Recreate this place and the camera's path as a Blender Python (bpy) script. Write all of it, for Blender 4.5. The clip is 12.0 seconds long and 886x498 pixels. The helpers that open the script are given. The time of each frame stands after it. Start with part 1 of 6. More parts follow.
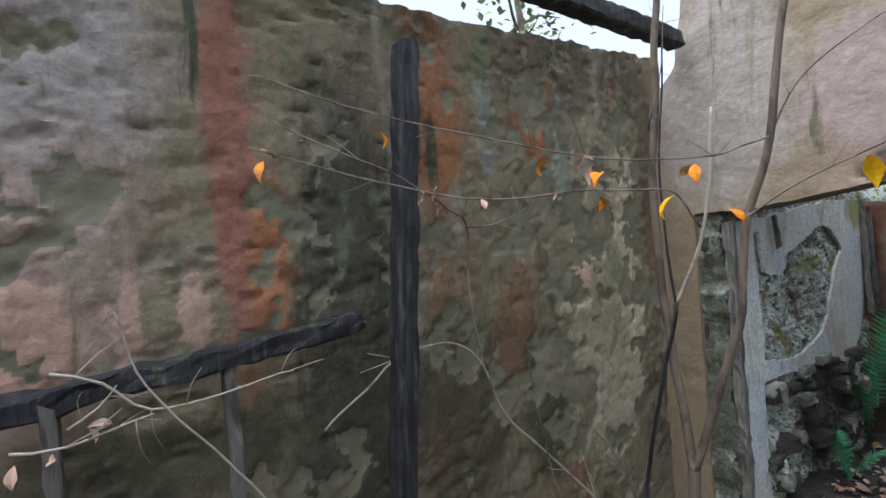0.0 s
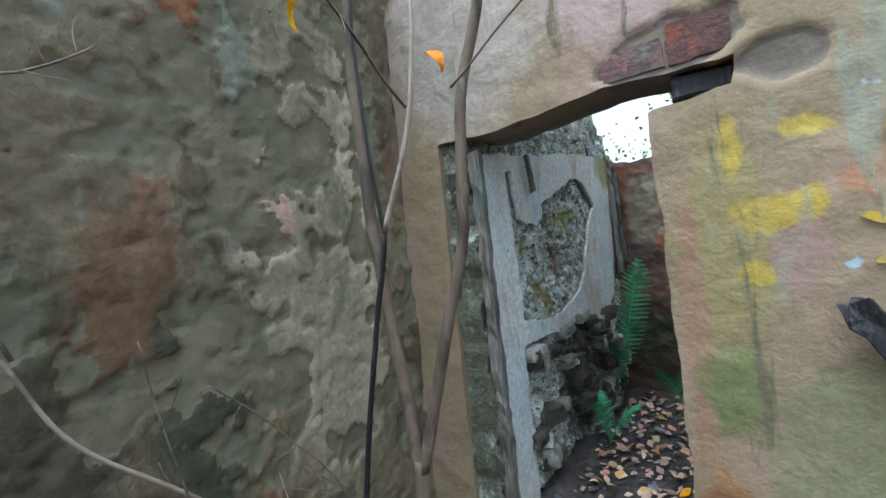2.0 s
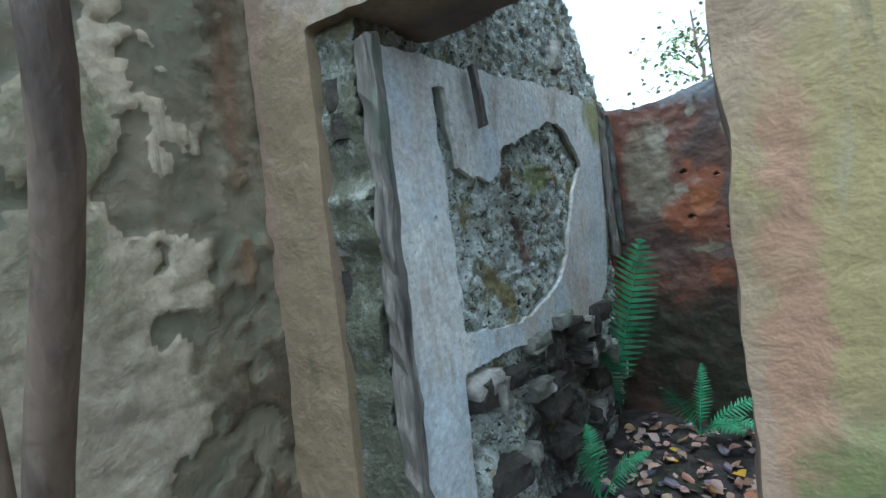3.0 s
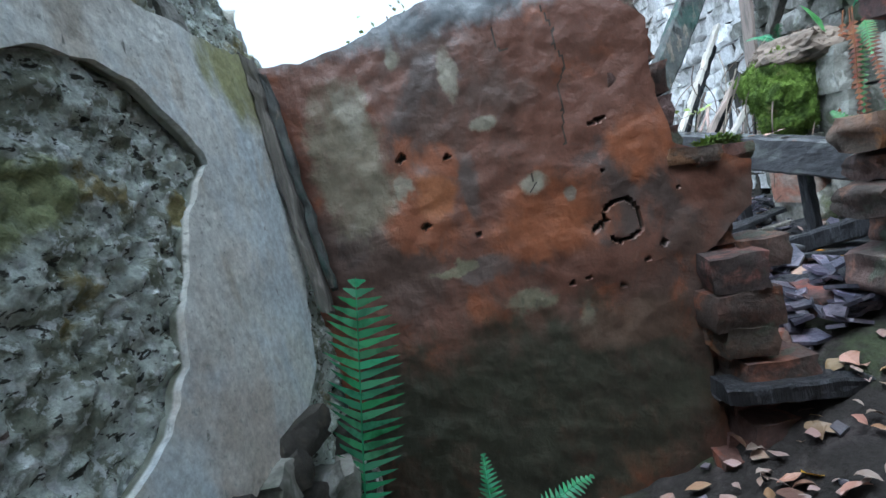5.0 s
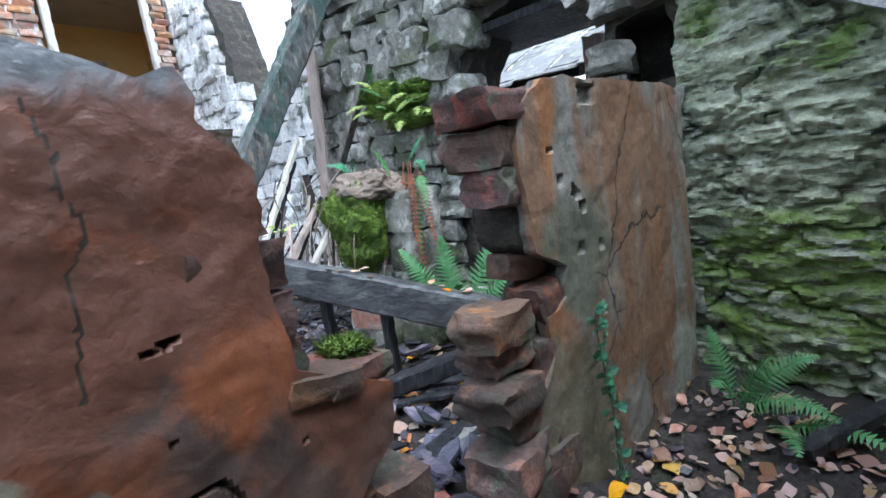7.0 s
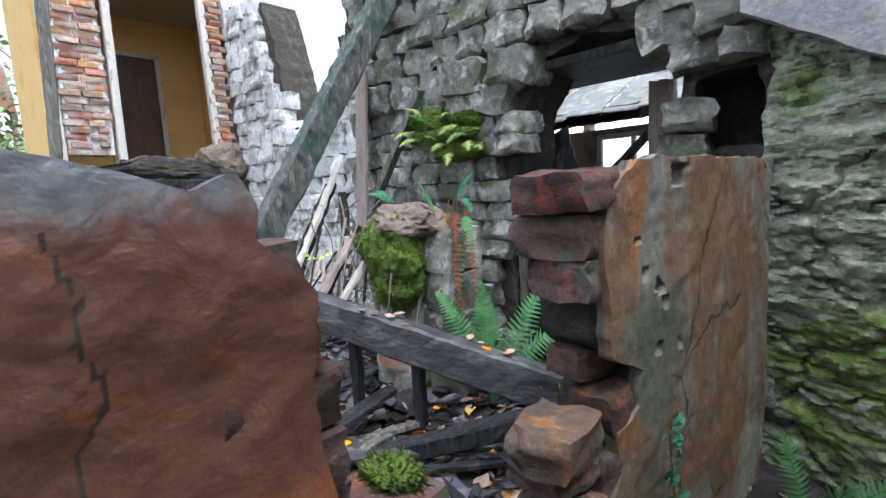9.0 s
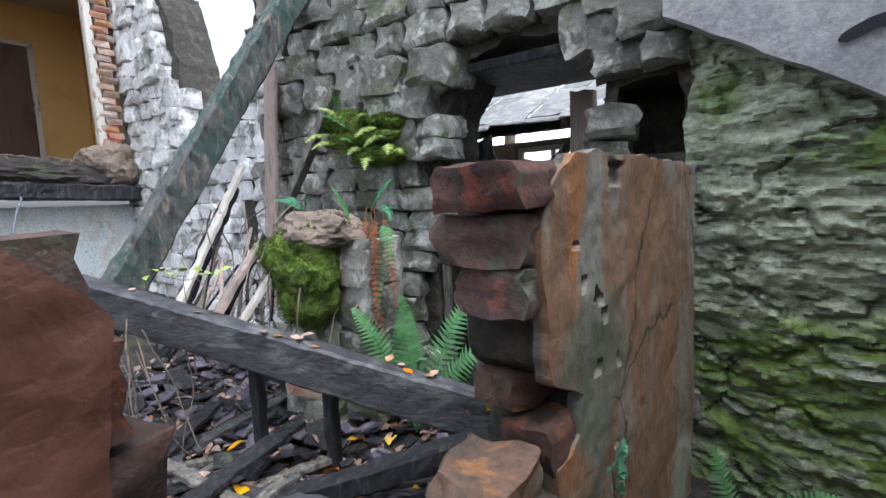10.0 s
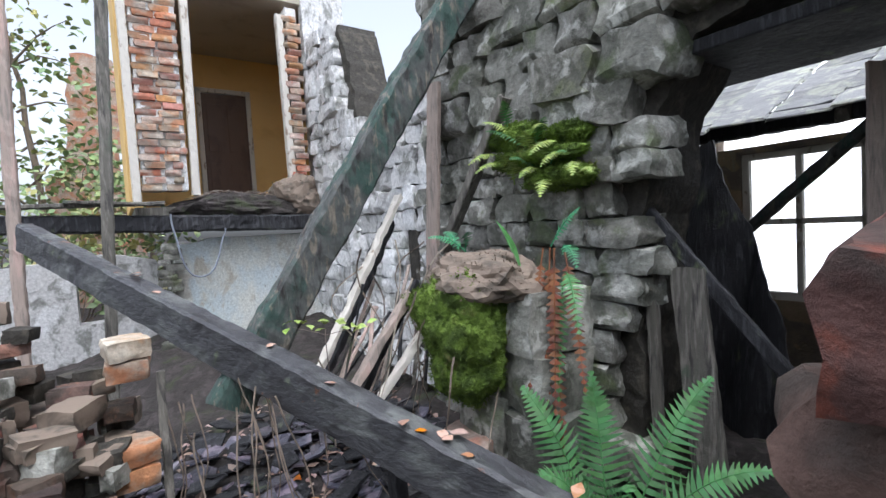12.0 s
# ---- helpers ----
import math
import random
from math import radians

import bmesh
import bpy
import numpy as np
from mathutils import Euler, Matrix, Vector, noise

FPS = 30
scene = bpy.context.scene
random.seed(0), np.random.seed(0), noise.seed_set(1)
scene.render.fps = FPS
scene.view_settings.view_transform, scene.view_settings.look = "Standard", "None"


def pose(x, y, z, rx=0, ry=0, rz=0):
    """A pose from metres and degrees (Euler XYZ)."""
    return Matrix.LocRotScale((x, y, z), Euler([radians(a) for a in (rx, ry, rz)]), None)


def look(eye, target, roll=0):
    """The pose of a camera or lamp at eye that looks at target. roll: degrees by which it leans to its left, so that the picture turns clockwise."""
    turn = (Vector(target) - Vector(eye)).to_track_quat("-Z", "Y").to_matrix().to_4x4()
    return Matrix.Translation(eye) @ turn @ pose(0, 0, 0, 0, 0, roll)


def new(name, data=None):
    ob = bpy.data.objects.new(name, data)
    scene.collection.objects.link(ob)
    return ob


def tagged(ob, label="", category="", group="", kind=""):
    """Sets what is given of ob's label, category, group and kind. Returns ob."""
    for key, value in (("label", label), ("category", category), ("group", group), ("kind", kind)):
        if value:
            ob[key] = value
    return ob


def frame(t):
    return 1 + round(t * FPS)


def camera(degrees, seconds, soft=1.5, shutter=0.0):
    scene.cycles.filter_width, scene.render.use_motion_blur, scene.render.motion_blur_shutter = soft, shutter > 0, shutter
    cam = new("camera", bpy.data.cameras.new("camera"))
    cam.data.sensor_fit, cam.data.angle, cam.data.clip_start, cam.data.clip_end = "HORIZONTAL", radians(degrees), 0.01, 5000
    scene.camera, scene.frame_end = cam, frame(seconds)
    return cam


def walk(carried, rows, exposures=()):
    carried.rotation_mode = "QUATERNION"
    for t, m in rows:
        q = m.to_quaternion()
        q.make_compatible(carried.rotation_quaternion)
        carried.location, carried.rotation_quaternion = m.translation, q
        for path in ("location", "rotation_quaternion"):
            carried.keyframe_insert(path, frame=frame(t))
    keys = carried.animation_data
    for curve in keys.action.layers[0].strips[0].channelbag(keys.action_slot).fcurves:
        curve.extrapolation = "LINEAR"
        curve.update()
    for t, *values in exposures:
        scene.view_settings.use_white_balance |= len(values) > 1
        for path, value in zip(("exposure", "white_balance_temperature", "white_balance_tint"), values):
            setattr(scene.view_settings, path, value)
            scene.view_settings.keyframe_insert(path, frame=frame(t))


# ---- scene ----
EXPOSURES = ((0, 1.2, 5700, 8), (1, 1.4, 5650, 7), (1.5, 1.42, 5500, 4), (2.0, 1.5, 5400, 2), (2.5, 1.55, 5200, 0), (4.5, 1.72, 5050, -1), (5.0, 1.6, 5200, 2), (5.5, 1.35, 5400, 6),
             (6.5, 1.6, 5300, 7), (8.5, 1.58, 5600, 8), (9, 1.38, 5650, 9), (9.5, 1.3, 5700, 10), (10.5, 1.42, 5850, 12), (11, 1.45, 5800, 12), (11.5, 1.5, 5700, 10), (12, 1.15, 5850, 11))
cam = camera(86.8, 12.0)
PATH = [
    (0, (4.207, 0.657, 2.0), (2.589, 1.832, 1.992), -4.1),
    (0.5, (4.202, 0.737, 1.886), (2.822, 2.184, 1.881), -3.2),
    (1, (4.26, 0.935, 1.854), (3.025, 2.509, 1.852), -5.2),
    (1.5, (4.264, 1.125, 1.836), (3.147, 2.783, 1.799), -5.2),
    (2, (4.033, 1.524, 1.65), (2.957, 3.211, 1.628), -6.3),
    (2.5, (3.905, 1.913, 1.609), (2.872, 3.625, 1.559), -6.6),
    (2.7, (3.853, 2.127, 1.584), (2.814, 3.835, 1.522), -5.9),
    (4.3, (3.709, 3.238, 1.49), (2.809, 5.012, 1.292), -14.4),
    (4.5, (3.621, 3.361, 1.485), (3.016, 5.258, 1.29), -15.2),
    (5, (3.745, 3.621, 1.565), (3.663, 5.607, 1.348), -15.1),
    (5.5, (3.802, 3.784, 1.604), (4.182, 5.736, 1.393), -14.6),
    (6, (3.852, 4.154, 1.62), (4.825, 5.888, 1.402), -13.6),
    (6.5, (3.939, 4.267, 1.791), (5.311, 5.702, 1.557), -12.2),
    (6.7, (3.979, 4.286, 1.835), (5.413, 5.654, 1.568), -10.9),
    (8.3, (4.087, 4.417, 1.971), (5.567, 5.709, 1.597), -2.6),
    (8.5, (4.09, 4.442, 2.026), (5.558, 5.753, 1.671), -2.7),
    (9, (4.107, 4.521, 2.072), (5.528, 5.904, 1.816), -3.2),
    (9.5, (4.174, 4.624, 2.052), (5.658, 5.945, 1.817), -2.9),
    (10, (4.295, 4.651, 2.024), (5.928, 5.788, 1.813), -2.4),
    (10.5, (4.413, 4.668, 2.013), (6.09, 5.738, 1.809), -2.9),
    (11, (4.516, 4.687, 1.981), (6.086, 5.906, 1.763), -3.4),
    (11.5, (4.603, 4.848, 1.975), (6.025, 6.238, 1.764), -2.3),
    (11.6, (4.672, 4.906, 2.021), (6.029, 6.357, 1.796), -2.1),
    (12, (4.79, 5.15, 2.121), (5.923, 6.795, 2.017), -3.3),
]
walk(cam, [(t, look(eye, target, roll)) for t, eye, target, roll in PATH], EXPOSURES)

# ---- world and light ----
world = bpy.data.worlds.new("world")
scene.world = world
world.use_nodes = True
wn = world.node_tree.nodes
sky = wn.new("ShaderNodeTexSky")
sky.sky_type, sky.sun_disc = "NISHITA", False
sky.sun_elevation, sky.sun_rotation = radians(68), radians(195)
sky.dust_density, sky.air_density = 4.0, 1.0
grey = wn.new("ShaderNodeHueSaturation")
grey.inputs["Saturation"].default_value = 0.25
world.node_tree.links.new(sky.outputs[0], grey.inputs["Color"])
world.node_tree.links.new(grey.outputs[0], wn["Background"].inputs[0])
wn["Background"].inputs[1].default_value = 0.15
sun = new("sun", bpy.data.lights.new("sun", "SUN"))
sun.data.energy, sun.data.angle, sun.data.color = 0.55, radians(60), (1.0, 0.98, 0.95)
sun.matrix_world = look((0.3, 0, 10), (1.2, 3.6, 0))


# ---- materials ----
def material(name, base, layers=(), rough=0.85, bump=0.3, grain=60, coat=None, fine=None, island=0.0, objvar=0.0, spec=0.3, cracks=0.0, speckle=0.45):
    """Layered surface. A layer is (colour, (sx, sy, sz), low, high) of noise, or
    (colour, centre, radius, soft) with a leading 'spot'."""
    m = bpy.data.materials.new(name)
    m.use_nodes = True
    nt = m.node_tree
    n, l = nt.nodes, nt.links
    bsdf = n["Principled BSDF"]
    geo = n.new("ShaderNodeNewGeometry")

    def noise_of(scale, detail=6.0, warp=0.0, rg=0.6):
        mp = n.new("ShaderNodeMapping")
        mp.inputs["Scale"].default_value = scale
        l.new(geo.outputs["Position"], mp.inputs[0])
        t = n.new("ShaderNodeTexNoise")
        t.inputs["Scale"].default_value = 1.0
        t.inputs["Detail"].default_value = detail
        t.inputs["Roughness"].default_value = rg
        t.inputs["Distortion"].default_value = warp
        l.new(mp.outputs[0], t.inputs[0])
        return t

    def ramp(sock, lo, hi):
        r = n.new("ShaderNodeMapRange")
        r.interpolation_type = "SMOOTHSTEP"
        r.inputs[1].default_value, r.inputs[2].default_value = lo, hi
        l.new(sock, r.inputs[0])
        return r.outputs[0]

    def mix(fac, a, b):
        x = n.new("ShaderNodeMix")
        x.data_type = "RGBA"
        l.new(fac, x.inputs[0])
        for sock, v in ((x.inputs[6], a), (x.inputs[7], b)):
            if isinstance(v, tuple):
                sock.default_value = (*v, 1)
            else:
                l.new(v, sock)
        return x.outputs[2]

    col = base
    for k, lay in enumerate(layers):
        if lay[0] == "spot":
            _, c, centre, radius, soft = lay
            dist = n.new("ShaderNodeVectorMath")
            dist.operation = "DISTANCE"
            rad = radius if isinstance(radius, tuple) else (radius, radius, radius)
            ws = min(16.0, max(3.5, 0.7 / min(rad)))
            w = noise_of((ws, ws, ws), 5.0)
            add = n.new("ShaderNodeVectorMath")
            add.operation = "MULTIPLY_ADD"
            l.new(w.outputs["Color"], add.inputs[0])
            add.inputs[1].default_value = (soft, soft, soft)
            l.new(geo.outputs["Position"], add.inputs[2])
            scaled = n.new("ShaderNodeVectorMath")
            scaled.operation = "DIVIDE"
            l.new(add.outputs[0], scaled.inputs[0])
            scaled.inputs[1].default_value = rad
            l.new(scaled.outputs[0], dist.inputs[0])
            dist.inputs[1].default_value = [(q + soft * 0.5) / r for q, r in zip(centre, rad)]
            f0 = ramp(dist.outputs["Value"], 1.35, 0.45)
            brk = noise_of((13, 13, 7), 8.0, 0.5, 0.68)
            both = n.new("ShaderNodeMath")
            both.operation = "MULTIPLY_ADD"
            l.new(f0, both.inputs[0])
            both.inputs[1].default_value = 0.75
            l.new(brk.outputs[0], both.inputs[2])
            f = ramp(both.outputs[0], 0.78, 1.30)
        else:
            c, sc, lo, hi = lay
            t = noise_of(tuple(s + 0.013 * k for s in sc), 7.0, 0.4)
            f = ramp(t.outputs[0], lo, hi)
        col = mix(f, col, c)
    if fine:
        t = noise_of((fine, fine, fine), 8.0, 0.0, 0.75)
        hs = n.new("ShaderNodeHueSaturation")
        if isinstance(col, tuple):
            hs.inputs["Color"].default_value = (*col, 1)
        else:
            l.new(col, hs.inputs["Color"])
        r = n.new("ShaderNodeMapRange")
        r.inputs[1].default_value, r.inputs[2].default_value = 0.25, 0.75
        r.inputs[3].default_value, r.inputs[4].default_value = 1 - speckle, 1 + speckle
        l.new(t.outputs[0], r.inputs[0])
        l.new(r.outputs[0], hs.inputs["Value"])
        col = hs.outputs[0]
    if coat:
        at = n.new("ShaderNodeAttribute")
        at.attribute_name = "coat"
        t = noise_of((9, 9, 9), 6.0)
        under = mix(ramp(t.outputs[0], 0.4, 0.65), coat[0], coat[1])
        col = mix(ramp(at.outputs["Fac"], 0.35, 0.65), under, col)
    if island or objvar:
        if island:
            src = geo.outputs["Random Per Island"]
        else:
            src = n.new("ShaderNodeObjectInfo").outputs["Random"]
        hs = n.new("ShaderNodeHueSaturation")
        if isinstance(col, tuple):
            hs.inputs["Color"].default_value = (*col, 1)
        else:
            l.new(col, hs.inputs["Color"])
        a = island or objvar
        for sock, lo, hi, k in ((2, 1 - a, 1 + a, 1.0), (0, 0.5 - a * 0.06, 0.5 + a * 0.06, 7.31), (1, 1 - a * 0.5, 1 + a * 0.3, 13.7)):
            fr = n.new("ShaderNodeMath")
            fr.operation = "MULTIPLY"
            fr.inputs[1].default_value = k
            l.new(src, fr.inputs[0])
            fq = n.new("ShaderNodeMath")
            fq.operation = "FRACT"
            l.new(fr.outputs[0], fq.inputs[0])
            r = n.new("ShaderNodeMapRange")
            r.inputs[3].default_value, r.inputs[4].default_value = lo, hi
            l.new(fq.outputs[0], r.inputs[0])
            l.new(r.outputs[0], hs.inputs[{2: "Value", 0: "Hue", 1: "Saturation"}[sock]])
        col = hs.outputs[0]
    crack_line = None
    if cracks:
        w = noise_of((6, 6, 6), 5.0)
        add = n.new("ShaderNodeVectorMath")
        add.operation = "MULTIPLY_ADD"
        l.new(w.outputs["Color"], add.inputs[0])
        add.inputs[1].default_value = (0.12, 0.12, 0.12)
        l.new(geo.outputs["Position"], add.inputs[2])
        vo = n.new("ShaderNodeTexVoronoi")
        vo.feature = "DISTANCE_TO_EDGE"
        vo.inputs["Scale"].default_value = cracks
        l.new(add.outputs[0], vo.inputs["Vector"])
        gate = ramp(noise_of((2.5, 2.5, 2.5), 3.0).outputs[0], 0.45, 0.56)
        mul = n.new("ShaderNodeMath")
        mul.operation = "MULTIPLY"
        l.new(ramp(vo.outputs["Distance"], 0.010, 0.002), mul.inputs[0])
        l.new(gate, mul.inputs[1])
        crack_line = mul.outputs[0]
        col = mix(crack_line, col, (0.04, 0.035, 0.03))
    if isinstance(col, tuple):
        bsdf.inputs["Base Color"].default_value = (*col, 1)
    else:
        l.new(col, bsdf.inputs["Base Color"])
    bsdf.inputs["Specular IOR Level"].default_value = spec
    rn = noise_of((4, 4, 4), 4.0)
    rr = n.new("ShaderNodeMapRange")
    rr.inputs[3].default_value, rr.inputs[4].default_value = max(rough - 0.25, 0.05), min(rough + 0.2, 1)
    l.new(rn.outputs[0], rr.inputs[0])
    l.new(rr.outputs[0], bsdf.inputs["Roughness"])
    if bump:
        g = tuple(grain) if isinstance(grain, tuple) else (grain, grain, grain)
        t = noise_of(g, 8.0, 0.2, 0.7)
        b1 = n.new("ShaderNodeBump")
        b1.inputs["Strength"].default_value = min(1.0, bump)
        b1.inputs["Distance"].default_value = 0.012
        l.new(t.outputs[0], b1.inputs["Height"])
        t2 = noise_of(tuple(q * 0.22 for q in g), 4.0, 0.3)
        b2 = n.new("ShaderNodeBump")
        b2.inputs["Strength"].default_value = min(1.0, bump)
        b2.inputs["Distance"].default_value = 0.03
        l.new(t2.outputs[0], b2.inputs["Height"])
        l.new(b2.outputs[0], b1.inputs["Normal"])
        l.new(b1.outputs[0], bsdf.inputs["Normal"])
    return m


GREEN, DARKGREEN = (0.10, 0.13, 0.06), (0.035, 0.045, 0.022)
M_A = material("stained_render", (0.20, 0.168, 0.108), [
    ((0.115, 0.095, 0.062), (1.6, 1.6, 0.6), 0.46, 0.60),
    ((0.22, 0.12, 0.065), (4.2, 4.2, 0.5), 0.50, 0.66),
    ((0.25, 0.235, 0.18), (9, 9, 0.7), 0.56, 0.70),
    ("spot", (0.33, 0.25, 0.205), (2.74, 0.1, 2.2), (0.5, 0.85, 0.9), 0.35),
    ("spot", (0.30, 0.26, 0.235), (2.74, 0.55, 2.55), (0.5, 0.38, 0.38), 0.35),
    ("spot", (0.43, 0.27, 0.20), (2.74, 0.35, 1.85), (0.5, 0.38, 0.20), 0.3),
    ("spot", (0.43, 0.29, 0.22), (2.74, 0.70, 1.88), (0.5, 0.045, 0.16), 0.12),
    ("spot", (0.43, 0.29, 0.22), (2.74, 0.86, 1.86), (0.5, 0.05, 0.13), 0.12),
    ("spot", (0.26, 0.115, 0.08), (2.74, 0.98, 2.3), (0.5, 0.10, 0.75), 0.2),
    ("spot", (0.30, 0.13, 0.06), (2.74, 1.08, 2.0), (0.5, 0.09, 0.35), 0.2),
    ("spot", (0.27, 0.125, 0.055), (2.74, 1.75, 2.45), (0.5, 0.16, 0.35), 0.25),
    ("spot", (0.26, 0.12, 0.055), (2.74, 2.30, 2.55), (0.5, 0.22, 0.30), 0.25),
    ("spot", (0.085, 0.075, 0.048), (2.74, 1.80, 1.35), (0.5, 0.38, 0.5), 0.3),
    ("spot", (0.16, 0.10, 0.058), (2.74, 2.08, 1.6), (0.5, 0.16, 0.3), 0.3),
    ("spot", (0.31, 0.28, 0.19), (2.74, 2.75, 1.7), (0.5, 0.42, 1.2), 0.3),
    ("spot", (0.22, 0.23, 0.19), (2.74, 2.0, 2.55), (0.5, 0.06, 0.35), 0.15),
    ("spot", (0.24, 0.26, 0.20), (2.74, 2.47, 2.3), (0.5, 0.08, 0.5), 0.15),
    ("spot", (0.065, 0.062, 0.042), (2.74, 1.32, 1.7), (0.5, 0.26, 1.1), 0.25),
    ("spot", (0.085, 0.08, 0.05), (2.74, 0.75, 1.45), (0.5, 0.6, 0.2), 0.3),
    ("spot", (0.07, 0.075, 0.045), (2.74, 2.25, 1.25), (0.5, 0.18, 0.45), 0.25),
    ("spot", (0.50, 0.36, 0.27), (2.74, 2.56, 1.86), (0.5, 0.09, 0.22), 0.10),
    ("spot", (0.40, 0.35, 0.25), (2.74, 2.50, 1.68), (0.5, 0.16, 0.05), 0.15),
    ("spot", (0.38, 0.34, 0.245), (2.74, 2.78, 1.15), (0.5, 0.32, 0.38), 0.25),
    ("spot", (0.44, 0.385, 0.275), (2.74, 2.98, 1.95), (0.5, 0.16, 0.9), 0.2),
    ((0.06, 0.062, 0.038), (6, 6, 0.8), 0.60, 0.70),
    ((0.15, 0.165, 0.09), (3, 3, 1.3), 0.60, 0.70)],
    0.7, 0.5, 45, coat=((0.17, 0.165, 0.11), (0.22, 0.195, 0.13)), fine=34, speckle=0.35)
M_B = material("ochre_pink_render", (0.26, 0.20, 0.125), [
    ((0.30, 0.215, 0.155), (2.2, 2.2, 0.7), 0.47, 0.58),
    ("spot", (0.37, 0.32, 0.275), (3.1, 3.28, 2.65), (0.45, 0.5, 0.7), 0.25),
    ("spot", (0.36, 0.275, 0.245), (3.75, 3.28, 2.6), (0.4, 0.5, 0.4), 0.3),
    ("spot", (0.36, 0.25, 0.195), (4.05, 3.28, 2.55), (0.15, 0.5, 0.3), 0.2),
    ("spot", (0.26, 0.215, 0.10), (3.98, 3.28, 1.55), (0.16, 0.5, 0.5), 0.25),
    ("spot", (0.30, 0.20, 0.16), (4.18, 3.28, 1.55), (0.1, 0.5, 0.2), 0.2),
    ("spot", (0.28, 0.175, 0.11), (3.88, 3.28, 1.3), (0.05, 0.5, 0.6), 0.12),
    ("spot", (0.15, 0.17, 0.065), (3.97, 3.28, 1.08), (0.11, 0.5, 0.2), 0.2),
    ("spot", (0.21, 0.205, 0.115), (4.35, 3.28, 0.85), (0.38, 0.5, 0.45), 0.4),
    ("spot", (0.27, 0.15, 0.07), (3.92, 3.28, 0.6), (0.1, 0.5, 0.3), 0.2),
    ("spot", (0.36, 0.19, 0.105), (4.36, 3.28, 1.72), (0.09, 0.5, 0.08), 0.15),
    ("spot", (0.40, 0.30, 0.06), (4.02, 3.28, 1.86), (0.035, 0.3, 0.12), 0.08),
    ("spot", (0.40, 0.30, 0.06), (4.10, 3.28, 1.64), (0.12, 0.3, 0.07), 0.10),
    ("spot", (0.40, 0.30, 0.06), (4.22, 3.28, 1.66), (0.06, 0.3, 0.06), 0.08),
    ("spot", (0.40, 0.30, 0.06), (4.06, 3.28, 1.45), (0.07, 0.3, 0.05), 0.08),
    ("spot", (0.40, 0.30, 0.06), (4.22, 3.28, 1.88), (0.09, 0.3, 0.04), 0.08),
    ("spot", (0.44, 0.54, 0.64), (4.35, 3.28, 1.90), (0.035, 0.3, 0.025), 0.04),
    ("spot", (0.44, 0.54, 0.64), (4.37, 3.28, 1.97), (0.03, 0.3, 0.015), 0.04),
    ("spot", (0.36, 0.46, 0.50), (4.29, 3.28, 1.47), (0.03, 0.3, 0.02), 0.04),
    ((0.26, 0.25, 0.18), (7, 7, 0.8), 0.56, 0.68),
    ((0.14, 0.125, 0.075), (9, 9, 1.2), 0.60, 0.70)],
    0.8, 0.35, 50, coat=((0.15, 0.125, 0.10), (0.20, 0.16, 0.12)), fine=40, speckle=0.2)
M_C = material("pale_grey_plaster", (0.64, 0.65, 0.60), [
    ((0.50, 0.46, 0.40), (1.7, 1.7, 1.3), 0.48, 0.62),
    ((0.36, 0.37, 0.33), (60, 60, 60), 0.60, 0.68),
    ((0.56, 0.62, 0.63), (2.5, 2.5, 1.6), 0.45, 0.62),
    ((0.46, 0.43, 0.36), (5, 5, 2.2), 0.54, 0.66),
    ("spot", (0.30, 0.30, 0.14), (3.15, 5.1, 2.1), 0.28, 0.25),
    ((0.2, 0.2, 0.17), (22, 22, 22), 0.66, 0.74)],
    0.85, 0.3, 60, coat=((0.13, 0.135, 0.10), (0.30, 0.32, 0.27)), fine=45)
M_CRUMBLE = material("crumbling_pebbly_stone", (0.56, 0.61, 0.54), [
    ((0.27, 0.29, 0.22), (16, 16, 16), 0.50, 0.58), ((0.74, 0.78, 0.74), (40, 40, 40), 0.54, 0.59),
    ((0.06, 0.062, 0.048), (38, 38, 60), 0.58, 0.62), ((0.30, 0.26, 0.12), (5, 5, 5), 0.56, 0.64),
    ("spot", (0.20, 0.13, 0.095), (3.13, 4.03, 1.65), (0.3, 0.05, 0.14), 0.1), ("spot", (0.18, 0.12, 0.095), (3.13, 4.12, 1.47), (0.3, 0.07, 0.12), 0.1), ("spot", (0.36, 0.40, 0.20), (3.13, 4.28, 1.72), (0.3, 0.12, 0.10), 0.2),
    # second spot here paints the shaded gap beside the door post into the stone
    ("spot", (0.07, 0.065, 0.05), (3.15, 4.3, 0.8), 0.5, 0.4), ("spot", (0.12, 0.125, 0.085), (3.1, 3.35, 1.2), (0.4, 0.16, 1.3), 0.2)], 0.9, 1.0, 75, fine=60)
PALE = (0.235, 0.215, 0.165)
